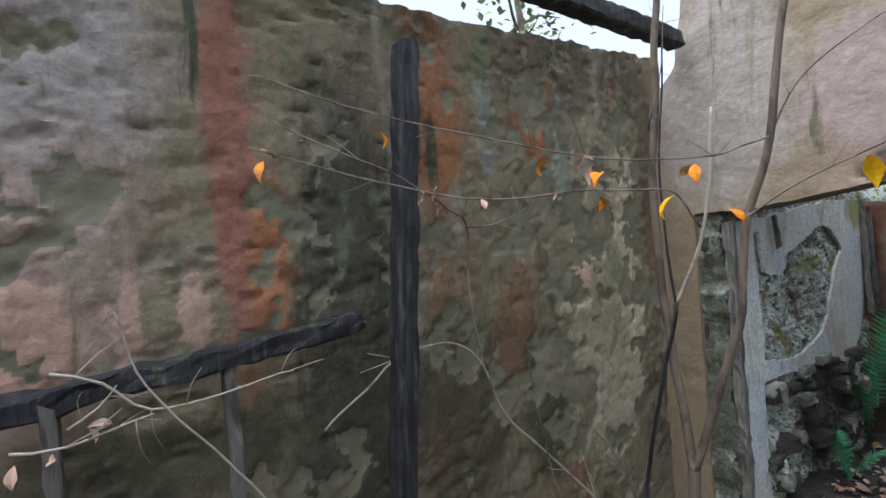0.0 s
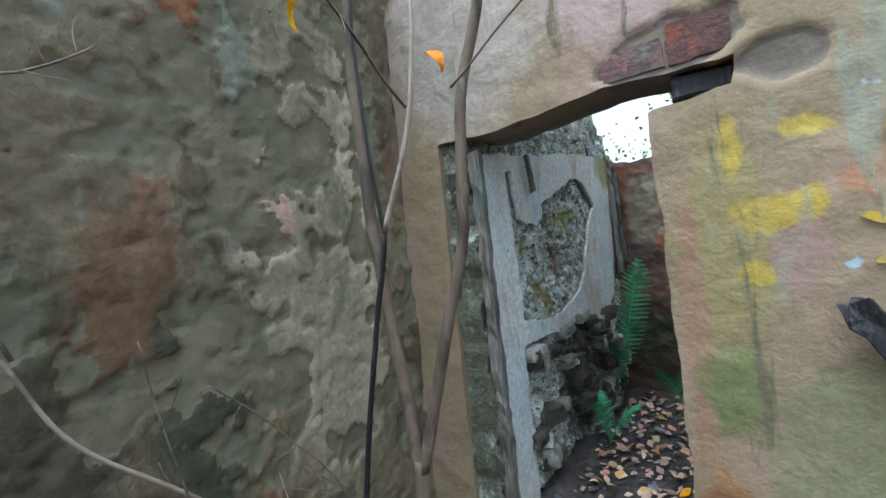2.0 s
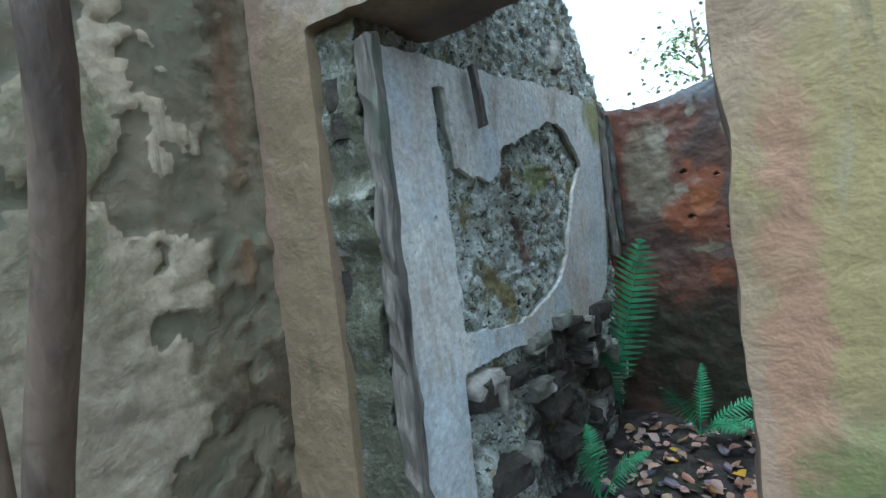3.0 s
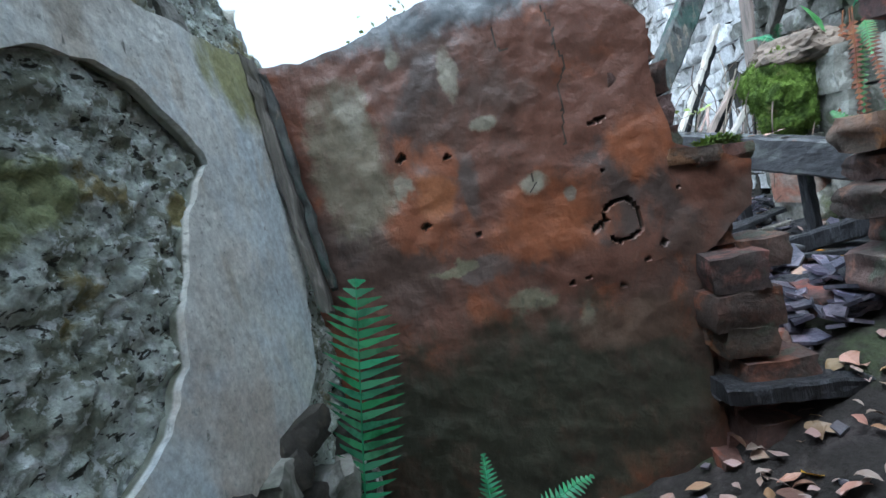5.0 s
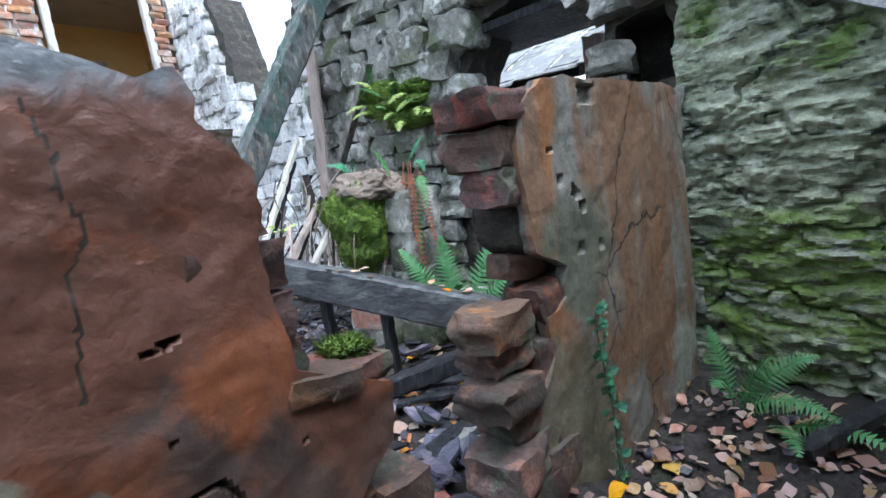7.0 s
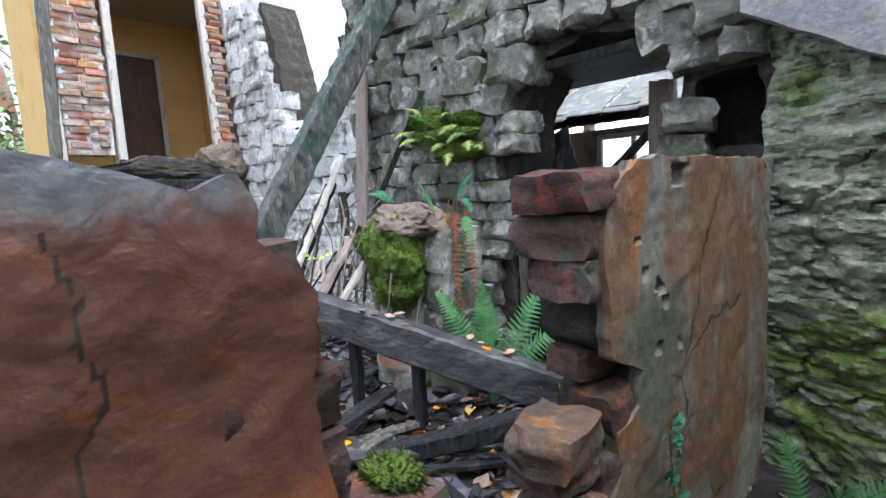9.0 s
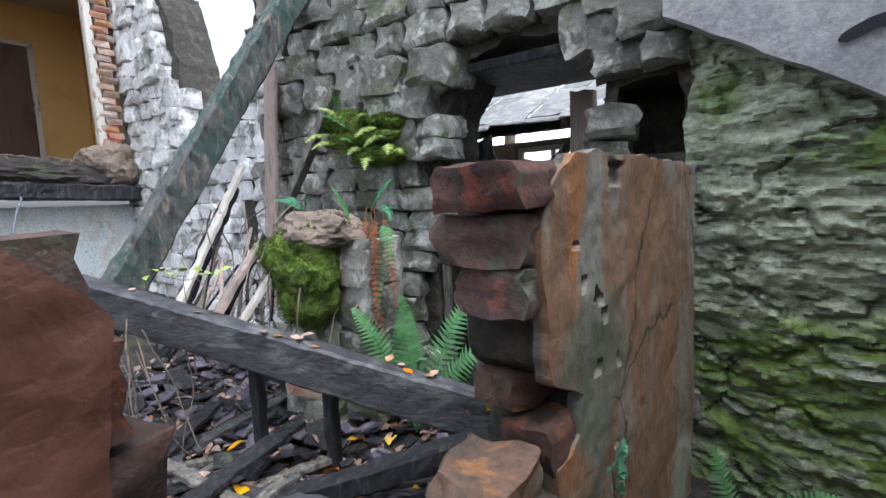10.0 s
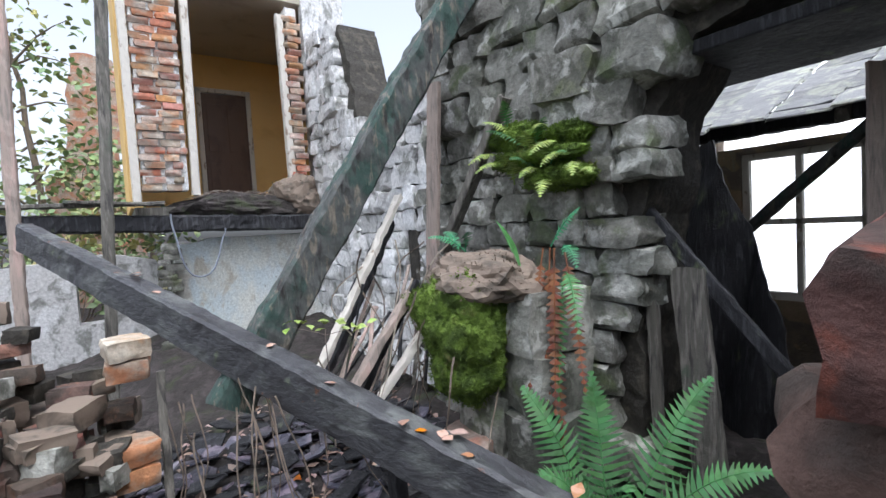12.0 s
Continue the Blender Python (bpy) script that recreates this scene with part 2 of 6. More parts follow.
M_D = material("red_stained_render", (0.135, 0.062, 0.042), [
    ((0.10, 0.064, 0.05), (2.0, 2.0, 1.6), 0.46, 0.58),
    ((0.20, 0.072, 0.034), (3.2, 3.2, 2.5), 0.53, 0.63),
    ((0.075, 0.054, 0.046), (4, 4, 3), 0.57, 0.66),
    ("spot", (0.25, 0.095, 0.038), (3.70, 5.13, 1.57), (0.09, 0.4, 0.10), 0.12),
    ("spot", (0.215, 0.076, 0.034), (4.05, 5.13, 1.42), (0.24, 0.4, 0.16), 0.25),
    ("spot", (0.215, 0.076, 0.034), (4.36, 5.13, 1.56), (0.12, 0.4, 0.14), 0.2),
    ("spot", (0.09, 0.066, 0.056), (3.82, 5.13, 1.57), (0.04, 0.4, 0.13), 0.08),
    ("spot", (0.09, 0.066, 0.056), (3.80, 5.13, 1.30), (0.12, 0.4, 0.06), 0.1),
    ("spot", (0.175, 0.15, 0.105), (3.46, 5.13, 1.72), (0.15, 0.4, 0.30), 0.25),
    ("spot", PALE, (3.51, 5.13, 1.90), (0.07, 0.4, 0.11), 0.15),
    ("spot", PALE, (3.61, 5.13, 1.63), (0.05, 0.4, 0.06), 0.12),
    ("spot", PALE, (3.68, 5.13, 2.03), (0.03, 0.4, 0.05), 0.06),
    ("spot", PALE, (3.84, 5.13, 1.93), (0.035, 0.4, 0.10), 0.06),
    ("spot", PALE, (3.91, 5.13, 1.75), (0.06, 0.4, 0.03), 0.06),
    ("spot", (0.27, 0.245, 0.19), (4.02, 5.13, 1.53), (0.06, 0.4, 0.045), 0.05),
    ("spot", (0.17, 0.14, 0.11), (4.12, 5.13, 1.47), (0.025, 0.4, 0.03), 0.04),
    ("spot", (0.21, 0.19, 0.13), (3.92, 5.13, 1.15), (0.11, 0.4, 0.05), 0.12),
    ("spot", (0.19, 0.175, 0.115), (3.70, 5.13, 1.32), (0.09, 0.4, 0.03), 0.12),
    ("spot", (0.20, 0.175, 0.125), (4.09, 5.13, 1.03), (0.04, 0.4, 0.10), 0.08),
    # blue-grey sheen of the wet top ledge, put into the colour
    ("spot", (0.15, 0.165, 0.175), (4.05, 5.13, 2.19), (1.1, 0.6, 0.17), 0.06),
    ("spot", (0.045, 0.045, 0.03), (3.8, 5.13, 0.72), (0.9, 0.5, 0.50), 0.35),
    ("spot", (0.09, 0.058, 0.04), (4.2, 5.13, 1.0), (0.2, 0.5, 0.12), 0.2)],
    0.45, 0.3, 55, coat=((0.03, 0.025, 0.02), (0.06, 0.045, 0.035)), fine=34, spec=0.5, speckle=0.28)
M_STUMP = material("orange_grey_render", (0.21, 0.125, 0.075), [
    ((0.22, 0.21, 0.18), (7, 7, 1.3), 0.44, 0.60),
    ((0.30, 0.14, 0.06), (4, 4, 1.2), 0.54, 0.64),
    ("spot", (0.13, 0.135, 0.10), (5.5, 4.98, 1.55), 0.26, 0.3),
    ("spot", (0.17, 0.16, 0.11), (5.3, 4.98, 0.9), 0.45, 0.3),
    ("spot", (0.36, 0.37, 0.30), (6.3, 4.9, 0.9), 0.22, 0.3)],
    0.6, 0.35, 55, coat=((0.09, 0.085, 0.07), (0.16, 0.14, 0.11)), fine=30, spec=0.4, cracks=1.6)
M_STONE = material("mossy_rubble_stone", (0.27, 0.265, 0.23), [
    ((0.14, 0.14, 0.115), (5, 5, 5), 0.47, 0.58), ((0.46, 0.455, 0.41), (7, 7, 7), 0.53, 0.62),
    ((0.14, 0.16, 0.09), (3, 3, 3), 0.55, 0.68)], 0.9, 0.9, 26, fine=30, objvar=0.3)
M_ESTONE = material("green_layered_stone", (0.42, 0.45, 0.33), [
    ("spot", (0.17, 0.25, 0.055), (6.5, 4.5, 1.2), (0.8, 0.7, 0.45), 0.4),
    ((0.24, 0.265, 0.18), (3, 3, 9), 0.45, 0.58), ((0.45, 0.48, 0.38), (5, 5, 16), 0.54, 0.64),
    ((0.17, 0.25, 0.07), (2.2, 2.2, 2.2), 0.54, 0.64), ((0.10, 0.11, 0.08), (6, 6, 24), 0.57, 0.63)],
    0.85, 1.0, (22, 22, 40), fine=48)
# mortar between stones; also the painted shade of outhouse sides and wall hole
M_CORE = material("dark_mortar_and_shade", (0.055, 0.05, 0.042), [((0.10, 0.09, 0.07), (9, 9, 9), 0.5, 0.65)], 0.95, 0.9, 40, fine=30)
M_LIME = material("limewashed_stone", (0.68, 0.67, 0.65), [((0.32, 0.32, 0.29), (7, 7, 5), 0.5, 0.62), ((0.78, 0.78, 0.77), (3, 3, 2), 0.5, 0.6)], 0.9, 0.8, 30, fine=30, objvar=0.2)
M_BRICK = material("weathered_brick", (0.125, 0.075, 0.06), [
    ((0.08, 0.06, 0.05), (7, 7, 7), 0.46, 0.58), ((0.23, 0.105, 0.065), (8, 8, 8), 0.54, 0.63), ((0.10, 0.105, 0.075), (6, 6, 6), 0.55, 0.64)],
    0.8, 0.7, 45, fine=35, objvar=0.35)
M_OBRICK = material("orange_brick", (0.46, 0.22, 0.13), [((0.42, 0.32, 0.25), (5, 5, 5), 0.42, 0.55), ((0.55, 0.46, 0.38), (5, 5, 5), 0.54, 0.66)], 0.85, 0.5, 45, fine=30, objvar=0.35)
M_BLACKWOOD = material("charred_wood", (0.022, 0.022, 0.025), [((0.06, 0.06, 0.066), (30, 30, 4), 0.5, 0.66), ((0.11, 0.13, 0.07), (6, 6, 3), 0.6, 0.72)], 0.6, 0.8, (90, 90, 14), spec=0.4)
M_GREYWOOD = material("weathered_grey_wood", (0.15, 0.14, 0.12), [((0.26, 0.24, 0.21), (40, 40, 5), 0.48, 0.64), ((0.07, 0.065, 0.06), (30, 30, 4), 0.52, 0.66), ((0.11, 0.14, 0.10), (5, 5, 3), 0.56, 0.7)], 0.75, 0.7, (80, 80, 12))
M_BEAM = material("wet_dark_beam", (0.058, 0.058, 0.062), [((0.125, 0.13, 0.125), (5, 3, 9), 0.48, 0.64), ((0.035, 0.034, 0.036), (4, 2.5, 8), 0.52, 0.66), ((0.20, 0.09, 0.05), (9, 9, 12), 0.66, 0.72), ((0.12, 0.14, 0.09), (6, 6, 6), 0.62, 0.72)], 0.5, 0.5, (60, 16, 60), fine=25, spec=0.5)
M_BRACE = material("mossy_timber", (0.10, 0.105, 0.10), [((0.055, 0.095, 0.08), (5, 5, 3), 0.47, 0.6), ((0.23, 0.20, 0.16), (24, 24, 6), 0.54, 0.66), ((0.045, 0.04, 0.04), (18, 18, 5), 0.56, 0.68)], 0.7, 0.8, (70, 70, 14), fine=25)
M_PALEWOOD = material("pale_bare_wood", (0.42, 0.34, 0.29), [((0.28, 0.24, 0.21), (40, 40, 4), 0.48, 0.64), ((0.52, 0.38, 0.33), (8, 8, 2), 0.55, 0.66)], 0.8, 0.5, (80, 80, 12))
M_TRIM = material("flaking_white_paint", (0.66, 0.62, 0.55), [((0.35, 0.28, 0.21), (14, 14, 6), 0.58, 0.66)], 0.75, 0.4, 60)
M_SOIL = material("leafy_dark_soil", (0.035, 0.03, 0.027), [((0.065, 0.054, 0.052), (8, 8, 8), 0.46, 0.62), ((0.05, 0.06, 0.03), (3, 3, 3), 0.55, 0.68)], 0.8, 1.0, 40, fine=40)
M_SLATE = material("wet_slate", (0.075, 0.07, 0.095), [((0.19, 0.16, 0.19), (9, 9, 9), 0.48, 0.62)], 0.35, 0.4, 50, island=0.6, spec=0.5)
M_SLATEB = material("broken_slate", (0.26, 0.26, 0.26), [((0.42, 0.43, 0.36), (9, 9, 9), 0.48, 0.62)], 0.5, 0.4, 50, objvar=0.3)
M_LEAFDEAD = material("fallen_leaf", (0.33, 0.19, 0.11), [((0.42, 0.28, 0.20), (12, 12, 12), 0.48, 0.6)], 0.7, 0.3, 80, island=0.5)
M_LEAFPINK = material("bleached_leaf", (0.36, 0.26, 0.22), [((0.30, 0.19, 0.14), (12, 12, 12), 0.5, 0.64)], 0.7, 0.3, 80, island=0.35)
M_LEAFYEL = material("yellow_leaf", (0.72, 0.42, 0.03), [((0.45, 0.2, 0.04), (30, 30, 30), 0.56, 0.7)], 0.6, 0.2, 80, island=0.25)
M_LEAFORANGE = material("orange_leaf", (0.55, 0.22, 0.04), [((0.36, 0.15, 0.06), (30, 30, 30), 0.5, 0.7)], 0.6, 0.2, 80, island=0.3)
M_LEAFPALE = material("withered_leaf", (0.50, 0.34, 0.27), [((0.3, 0.2, 0.14), (30, 30, 30), 0.5, 0.7)], 0.7, 0.2, 80, island=0.3)
M_FERN = material("fern_green", (0.07, 0.26, 0.12), [((0.035, 0.14, 0.06), (10, 10, 10), 0.48, 0.64)], 0.55, 0.1, 80, island=0.25)
M_FERNL = material("light_fern_green", (0.10, 0.24, 0.09), [((0.06, 0.16, 0.05), (10, 10, 10), 0.48, 0.64)], 0.55, 0.1, 80, island=0.25)
M_LIMELEAF = material("yellow_green_leaf", (0.36, 0.46, 0.13), [((0.22, 0.34, 0.08), (14, 14, 14), 0.5, 0.64)], 0.6, 0.1, 80, island=0.25)
M_FERNDEAD = material("dead_fern_brown", (0.25, 0.10, 0.055), [((0.14, 0.06, 0.04), (10, 10, 10), 0.48, 0.64)], 0.8, 0.1, 80, island=0.3)
M_IVY = material("ivy_green", (0.06, 0.19, 0.10), [((0.11, 0.26, 0.17), (20, 20, 20), 0.5, 0.64)], 0.4, 0.1, 80, island=0.3)
M_MOSS = material("bright_moss", (0.15, 0.23, 0.035), [((0.07, 0.11, 0.02), (9, 9, 9), 0.46, 0.62), ((0.24, 0.23, 0.08), (5, 5, 5), 0.58, 0.7)], 0.95, 1.0, 90, fine=60)
M_BARK = material("smooth_bark", (0.17, 0.13, 0.095), [((0.09, 0.07, 0.055), (12, 12, 5), 0.46, 0.62), ((0.27, 0.25, 0.19), (15, 15, 6), 0.58, 0.7)], 0.7, 0.4, (90, 90, 40))
M_TWIG = material("twig_bark", (0.22, 0.18, 0.15), [((0.10, 0.08, 0.07), (9, 9, 9), 0.46, 0.6)], 0.7, 0.2, 90)
M_PALETWIG = material("bleached_branch", (0.42, 0.36, 0.29), [((0.25, 0.2, 0.16), (9, 9, 9), 0.5, 0.64)], 0.7, 0.2, 90)
M_ORANGE = material("orange_room_paint", (0.78, 0.52, 0.20), [((0.70, 0.44, 0.16), (2, 2, 2), 0.5, 0.7)], 0.8, 0.1, 40)
M_DOOR = material("brown_door_paint", (0.14, 0.085, 0.06), [((0.10, 0.06, 0.045), (4, 4, 2), 0.48, 0.64)], 0.5, 0.1, 40)
M_CEIL = material("dim_ceiling_plaster", (0.45, 0.40, 0.33), [((0.36, 0.31, 0.25), (2, 2, 2), 0.5, 0.7)], 0.9, 0.1, 40)
M_CONCRETE = material("grey_cement_render", (0.42, 0.42, 0.42), [((0.33, 0.33, 0.34), (4, 4, 4), 0.46, 0.62), ((0.46, 0.42, 0.38), (3, 3, 3), 0.56, 0.7)], 0.85, 0.25, 60, fine=40)
M_BLACK = material("black_spray_paint", (0.018, 0.018, 0.022), rough=0.6, bump=0.1)
M_YELLOW = material("yellow_spray_paint", (0.48, 0.34, 0.04), [((0.28, 0.22, 0.12), (22, 22, 22), 0.44, 0.56)], 0.8, 0.1)

M_CABLE = material("grey_cable", (0.22, 0.24, 0.28), rough=0.5, bump=0)
M_ROOT = material("dry_roots", (0.23, 0.18, 0.14), [((0.12, 0.10, 0.08), (8, 8, 8), 0.48, 0.62)], 0.85, 0.2, 60)
M_CROWN = material("distant_foliage", (0.22, 0.30, 0.13), [((0.38, 0.36, 0.14), (1, 1, 1), 0.5, 0.62)], 0.7, 0.1, 20, island=0.4)
M_GLASS = bpy.data.materials.new("window_glass")
M_GLASS.use_nodes = True
gb = M_GLASS.node_tree.nodes["Principled BSDF"]
gb.inputs["Transmission Weight"].default_value, gb.inputs["Roughness"].default_value, gb.inputs["IOR"].default_value = 1.0, 0.05, 1.45


# ---- builders ----
def thing(name, label, category, group="", at=(0, 0, 0), kind=""):
    ob = new(name)
    ob.empty_display_size = 0.1
    ob.location = at
    return tagged(ob, label, category, group, kind)


def link_mesh(name, verts, faces, mat, parent=None, label="", smooth=False):
    me = bpy.data.meshes.new(name)
    me.from_pydata([tuple(v) for v in verts], [], faces)
    if smooth:
        me.shade_smooth()
    me.materials.append(mat)
    ob = new(name, me)
    if parent:
        ob.parent = parent
        if parent.location.length > 0:
            ob.matrix_parent_inverse = Matrix.Translation(-parent.location)
    if label:
        ob["label"] = label
    return ob


def part(name, bm, mat, parent=None, label="", smooth=False):
    me = bpy.data.meshes.new(name)
    bm.to_mesh(me)
    bm.free()
    if smooth:
        me.shade_smooth()
    me.materials.append(mat)
    ob = new(name, me)
    if parent:
        ob.parent = parent
        if parent.location.length > 0:
            ob.matrix_parent_inverse = Matrix.Translation(-parent.location)
    if label:
        ob["label"] = label
    return ob


def nz(u, v, s, seed=0.0):
    return noise.fractal(Vector((u * s + seed, v * s - seed * 0.7, seed * 1.3)), 0.6, 2.1, 4)


def rough_outline(pts, amp, step=0.04, seed=0.0, fixed=()):
    """Breaks the straight edges of an outline; edges whose index is in fixed stay straight."""
    out = []
    for i, a in enumerate(pts):
        b = pts[(i + 1) % len(pts)]
        d = math.dist(a, b)
        k = max(1, int(d / step))
        nx, ny = -(b[1] - a[1]) / max(d, 1e-6), (b[0] - a[0]) / max(d, 1e-6)
        for j in range(k):
            f = j / k
            x, y = a[0] + (b[0] - a[0]) * f, a[1] + (b[1] - a[1]) * f
            w = 0 if (i in fixed or j == 0) else amp * nz(x, y, 9, seed)
            out.append((x + nx * w, y + ny * w))
    return np.array(out)


def inside(poly, U, V):
    res = np.zeros(U.shape, bool)
    n = len(poly)
    for i in range(n):
        x1, y1 = poly[i]
        x2, y2 = poly[(i + 1) % n]
        if y1 == y2:
            continue
        c = ((y1 > V) != (y2 > V)) & (U < (x2 - x1) * (V - y1) / (y2 - y1) + x1)
        res ^= c
    return res


def snap(poly, u, v):
    a = poly
    b = np.roll(poly, -1, axis=0)
    d = b - a
    t = np.clip(((u - a[:, 0]) * d[:, 0] + (v - a[:, 1]) * d[:, 1]) / np.maximum((d ** 2).sum(1), 1e-9), 0, 1)
    q = a + d * t[:, None]
    k = np.argmin((q[:, 0] - u) ** 2 + (q[:, 1] - v) ** 2)
    return q[k], math.hypot(q[k][0] - u, q[k][1] - v)


def sheet(name, place, outline, holes, thick, res, relief, mat, parent=None, label=""):
    """A wall slab: place(u, v, d) -> point, d metres out of the face; relief(u, v) -> (d, coat)."""
    polys = [np.array(outline)] + [np.array(h) for h in holes]
    lo, hi = polys[0].min(0), polys[0].max(0)
    nu, nv = int((hi[0] - lo[0]) / res) + 2, int((hi[1] - lo[1]) / res) + 2
    U, V = np.meshgrid(lo[0] + (np.arange(nu) + 0.5) * res, lo[1] + (np.arange(nv) + 0.5) * res, indexing="ij")
    keep = inside(polys[0], U, V)
    for h in polys[1:]:
        keep &= ~inside(h, U, V)
    pad = np.zeros((nu + 2, nv + 2), int)
    pad[1:-1, 1:-1] = keep
    count = pad[:-1, :-1] + pad[1:, :-1] + pad[:-1, 1:] + pad[1:, 1:]
    ids, verts, back, coats, rim = {}, [], [], [], set()
    for i in range(nu + 1):
        for j in range(nv + 1):
            c = count[i, j]
            if c == 0:
                continue
            u, v = lo[0] + i * res, lo[1] + j * res
            if c < 4:
                best = min((snap(p, u, v) for p in polys), key=lambda q: q[1])
                if best[1] < res * 1.5:
                    u, v = best[0]
                rim.add((i, j))
            d, k = relief(u, v)
            ids[i, j] = len(verts)
            verts.append(place(u, v, d))
            back.append(place(u, v, -thick))
            coats.append(k)
    n = len(verts)
    faces = []
    for i in range(nu):
        for j in range(nv):
            if not keep[i, j]:
                continue
            a, b, c, d = ids[i, j], ids[i + 1, j], ids[i + 1, j + 1], ids[i, j + 1]
            faces.append((a, b, c, d))
            faces.append((d + n, c + n, b + n, a + n))
            for (p, q, di, dj) in ((a, b, 0, -1), (b, c, 1, 0), (c, d, 0, 1), (d, a, -1, 0)):
                ii, jj = i + di, j + dj
                if not (0 <= ii < nu and 0 <= jj < nv and keep[ii, jj]):
                    faces.append((q, p, p + n, q + n))
    ob = link_mesh(name, verts + back, faces, mat, parent, label, smooth=True)
    ob.data.set_sharp_from_angle(angle=radians(55))
    at = ob.data.attributes.new("coat", "FLOAT", "POINT")
    at.data.foreach_set("value", coats + [0.0] * n)
    return ob


def bm_box(bm, sx, sy, sz, m, cuts=0):
    r = bmesh.ops.create_cube(bm, size=1.0, matrix=m @ Matrix.Diagonal((sx, sy, sz, 1)))
    return r["verts"]


def timber(name, p, q, w, h, mat, label, category="beam", wear=0.006, parent=None, twist=0.0, group=""):
    """A worn squared timber from p to q; w across, h deep."""
    p, q = Vector(p), Vector(q)
    ax = q - p
    length = ax.length
    ax.normalize()
    side = ax.cross(Vector((0, 0, 1)))
    if side.length < 0.2:
        side = Vector((1, 0, 0)).cross(ax)
    side.normalize()
    up = side.cross(ax)
    if twist:
        r = Matrix.Rotation(radians(twist), 3, ax)
        side, up = r @ side, r @ up
    n = max(3, int(length / 0.04))
    prof = []
    for sx, sy in ((1, 1), (-1, 1), (-1, -1), (1, -1)):
        e = 0.12 * min(w, h)
        a, b = (sx * w / 2, sy * (h / 2 - e)), (sx * (w / 2 - e), sy * h / 2)
        prof += [a, b] if sx * sy > 0 else [b, a]
    prof2 = []
    for i, a in enumerate(prof):
        b = prof[(i + 1) % len(prof)]
        prof2.append(a)
        if math.dist(a, b) > 0.04:
            prof2 += [(a[0] * (1 - f) + b[0] * f, a[1] * (1 - f) + b[1] * f) for f in (0.33, 0.67)]
    verts, faces, k = [], [], len(prof2)
    for i in range(n + 1):
        f = i / n
        c = p + ax * (length * f)
        for a, b in prof2:
            s = 1 + wear * 6 * nz(f * length, a * 9 + b * 7, 2.3, p.x)
            o = side * a * s + up * b * s
            g = c + o
            o += (side * nz(g.x + g.z, g.y, 14, 1.7) + up * nz(g.y + g.z, g.x, 14, 4.1)) * wear
            e = ax * (nz(a * 20, b * 20, 1, p.y + f) * wear * 3 if i in (0, n) else 0)
            verts.append(c + o + e)
    for i in range(n):
        for j in range(k):
            faces.append((i * k + j, i * k + (j + 1) % k, (i + 1) * k + (j + 1) % k, (i + 1) * k + j))
    faces += [tuple(reversed(range(k))), tuple(range(n * k, n * k + k))]
    ob = link_mesh(name, verts, faces, mat, parent, "" if not parent else label)
    if not parent:
        tagged(ob, label, category, group)
    return ob


def stone_mesh(seed, nx=4, ny=3, nzc=3, rough=0.16, strata=0.0):
    """A unit stone with rounded, broken faces."""
    bm = bmesh.new()
    bmesh.ops.create_cube(bm, size=1.0)
    bmesh.ops.subdivide_edges(bm, edges=bm.edges[:], cuts=nx - 1, use_grid_fill=True)
    for v in bm.verts:
        c = v.co.copy()
        r = max(abs(c.x), abs(c.y), abs(c.z))
        sph = c.normalized() * 0.62
        v.co = c.lerp(sph, 0.22 if rough > 0.11 else 0.12)
        v.co += Vector([noise.noise(c * 2.1 + Vector((seed * 3.1, i * 7.7, seed))) for i in range(3)]) * rough
        if strata:
            v.co.y += strata * noise.noise(Vector((c.x * 1.5, seed, c.z * 9)))
    me = bpy.data.meshes.new("stone")
    bm.to_mesh(me)
    bm.free()
    me.shade_smooth()
    me.set_sharp_from_angle(angle=radians(38))
    return me


STONES = [stone_mesh(i + 1) for i in range(8)]
BIGSTONES = [stone_mesh(i + 21, nx=9, rough=0.10, strata=0.10) for i in range(5)]
BRICKS = [stone_mesh(i + 41, nx=4, rough=0.10) for i in range(8)]
BROKEN = [stone_mesh(i + 61, nx=6, rough=0.15) for i in range(8)]
rnd = random.Random(5)


def piece(name, meshes, mat, m, parent, kind_label=""):
    src = rnd.choice(meshes)
    key = src.name + mat.name
    me = PIECE_CACHE.get(key)
    if me is None:
        me = src.copy()
        me.materials.append(mat)
        PIECE_CACHE[key] = me
    ob = new(name, me)
    ob.parent = parent
    ob.matrix_basis = m
    return ob


PIECE_CACHE = {}


def rubble(parent, place, u0, u1, v0, v1, keep, hgt, lng, depth, mat, meshes=STONES, name="stone", out=0.0, spin=0.0, flat=1.0):
    """Courses of stones over a stretch of wall; place(u, v, d) gives the point and spin the wall's heading."""
    v = v0
    while v < v1:
        h = rnd.uniform(*hgt)
        u = u0 - rnd.uniform(0, lng[0])
        while u < u1:
            w = rnd.uniform(*lng)
            if keep(u + w / 2, v + h / 2):
                c = place(u + w / 2, v + h / 2, out + rnd.uniform(-0.03, 0.03) * flat)
                m = Matrix.Translation(c) @ Matrix.Rotation(radians(spin + rnd.uniform(-5, 5)), 4, "Z") @ Matrix.Rotation(radians(rnd.uniform(-5, 5)), 4, "Y")
                piece(name, meshes, mat, m @ Matrix.Diagonal((w * 0.97, depth * rnd.uniform(0.85, 1.15), h * 0.97, 1)), parent)
            u += w
        v += h


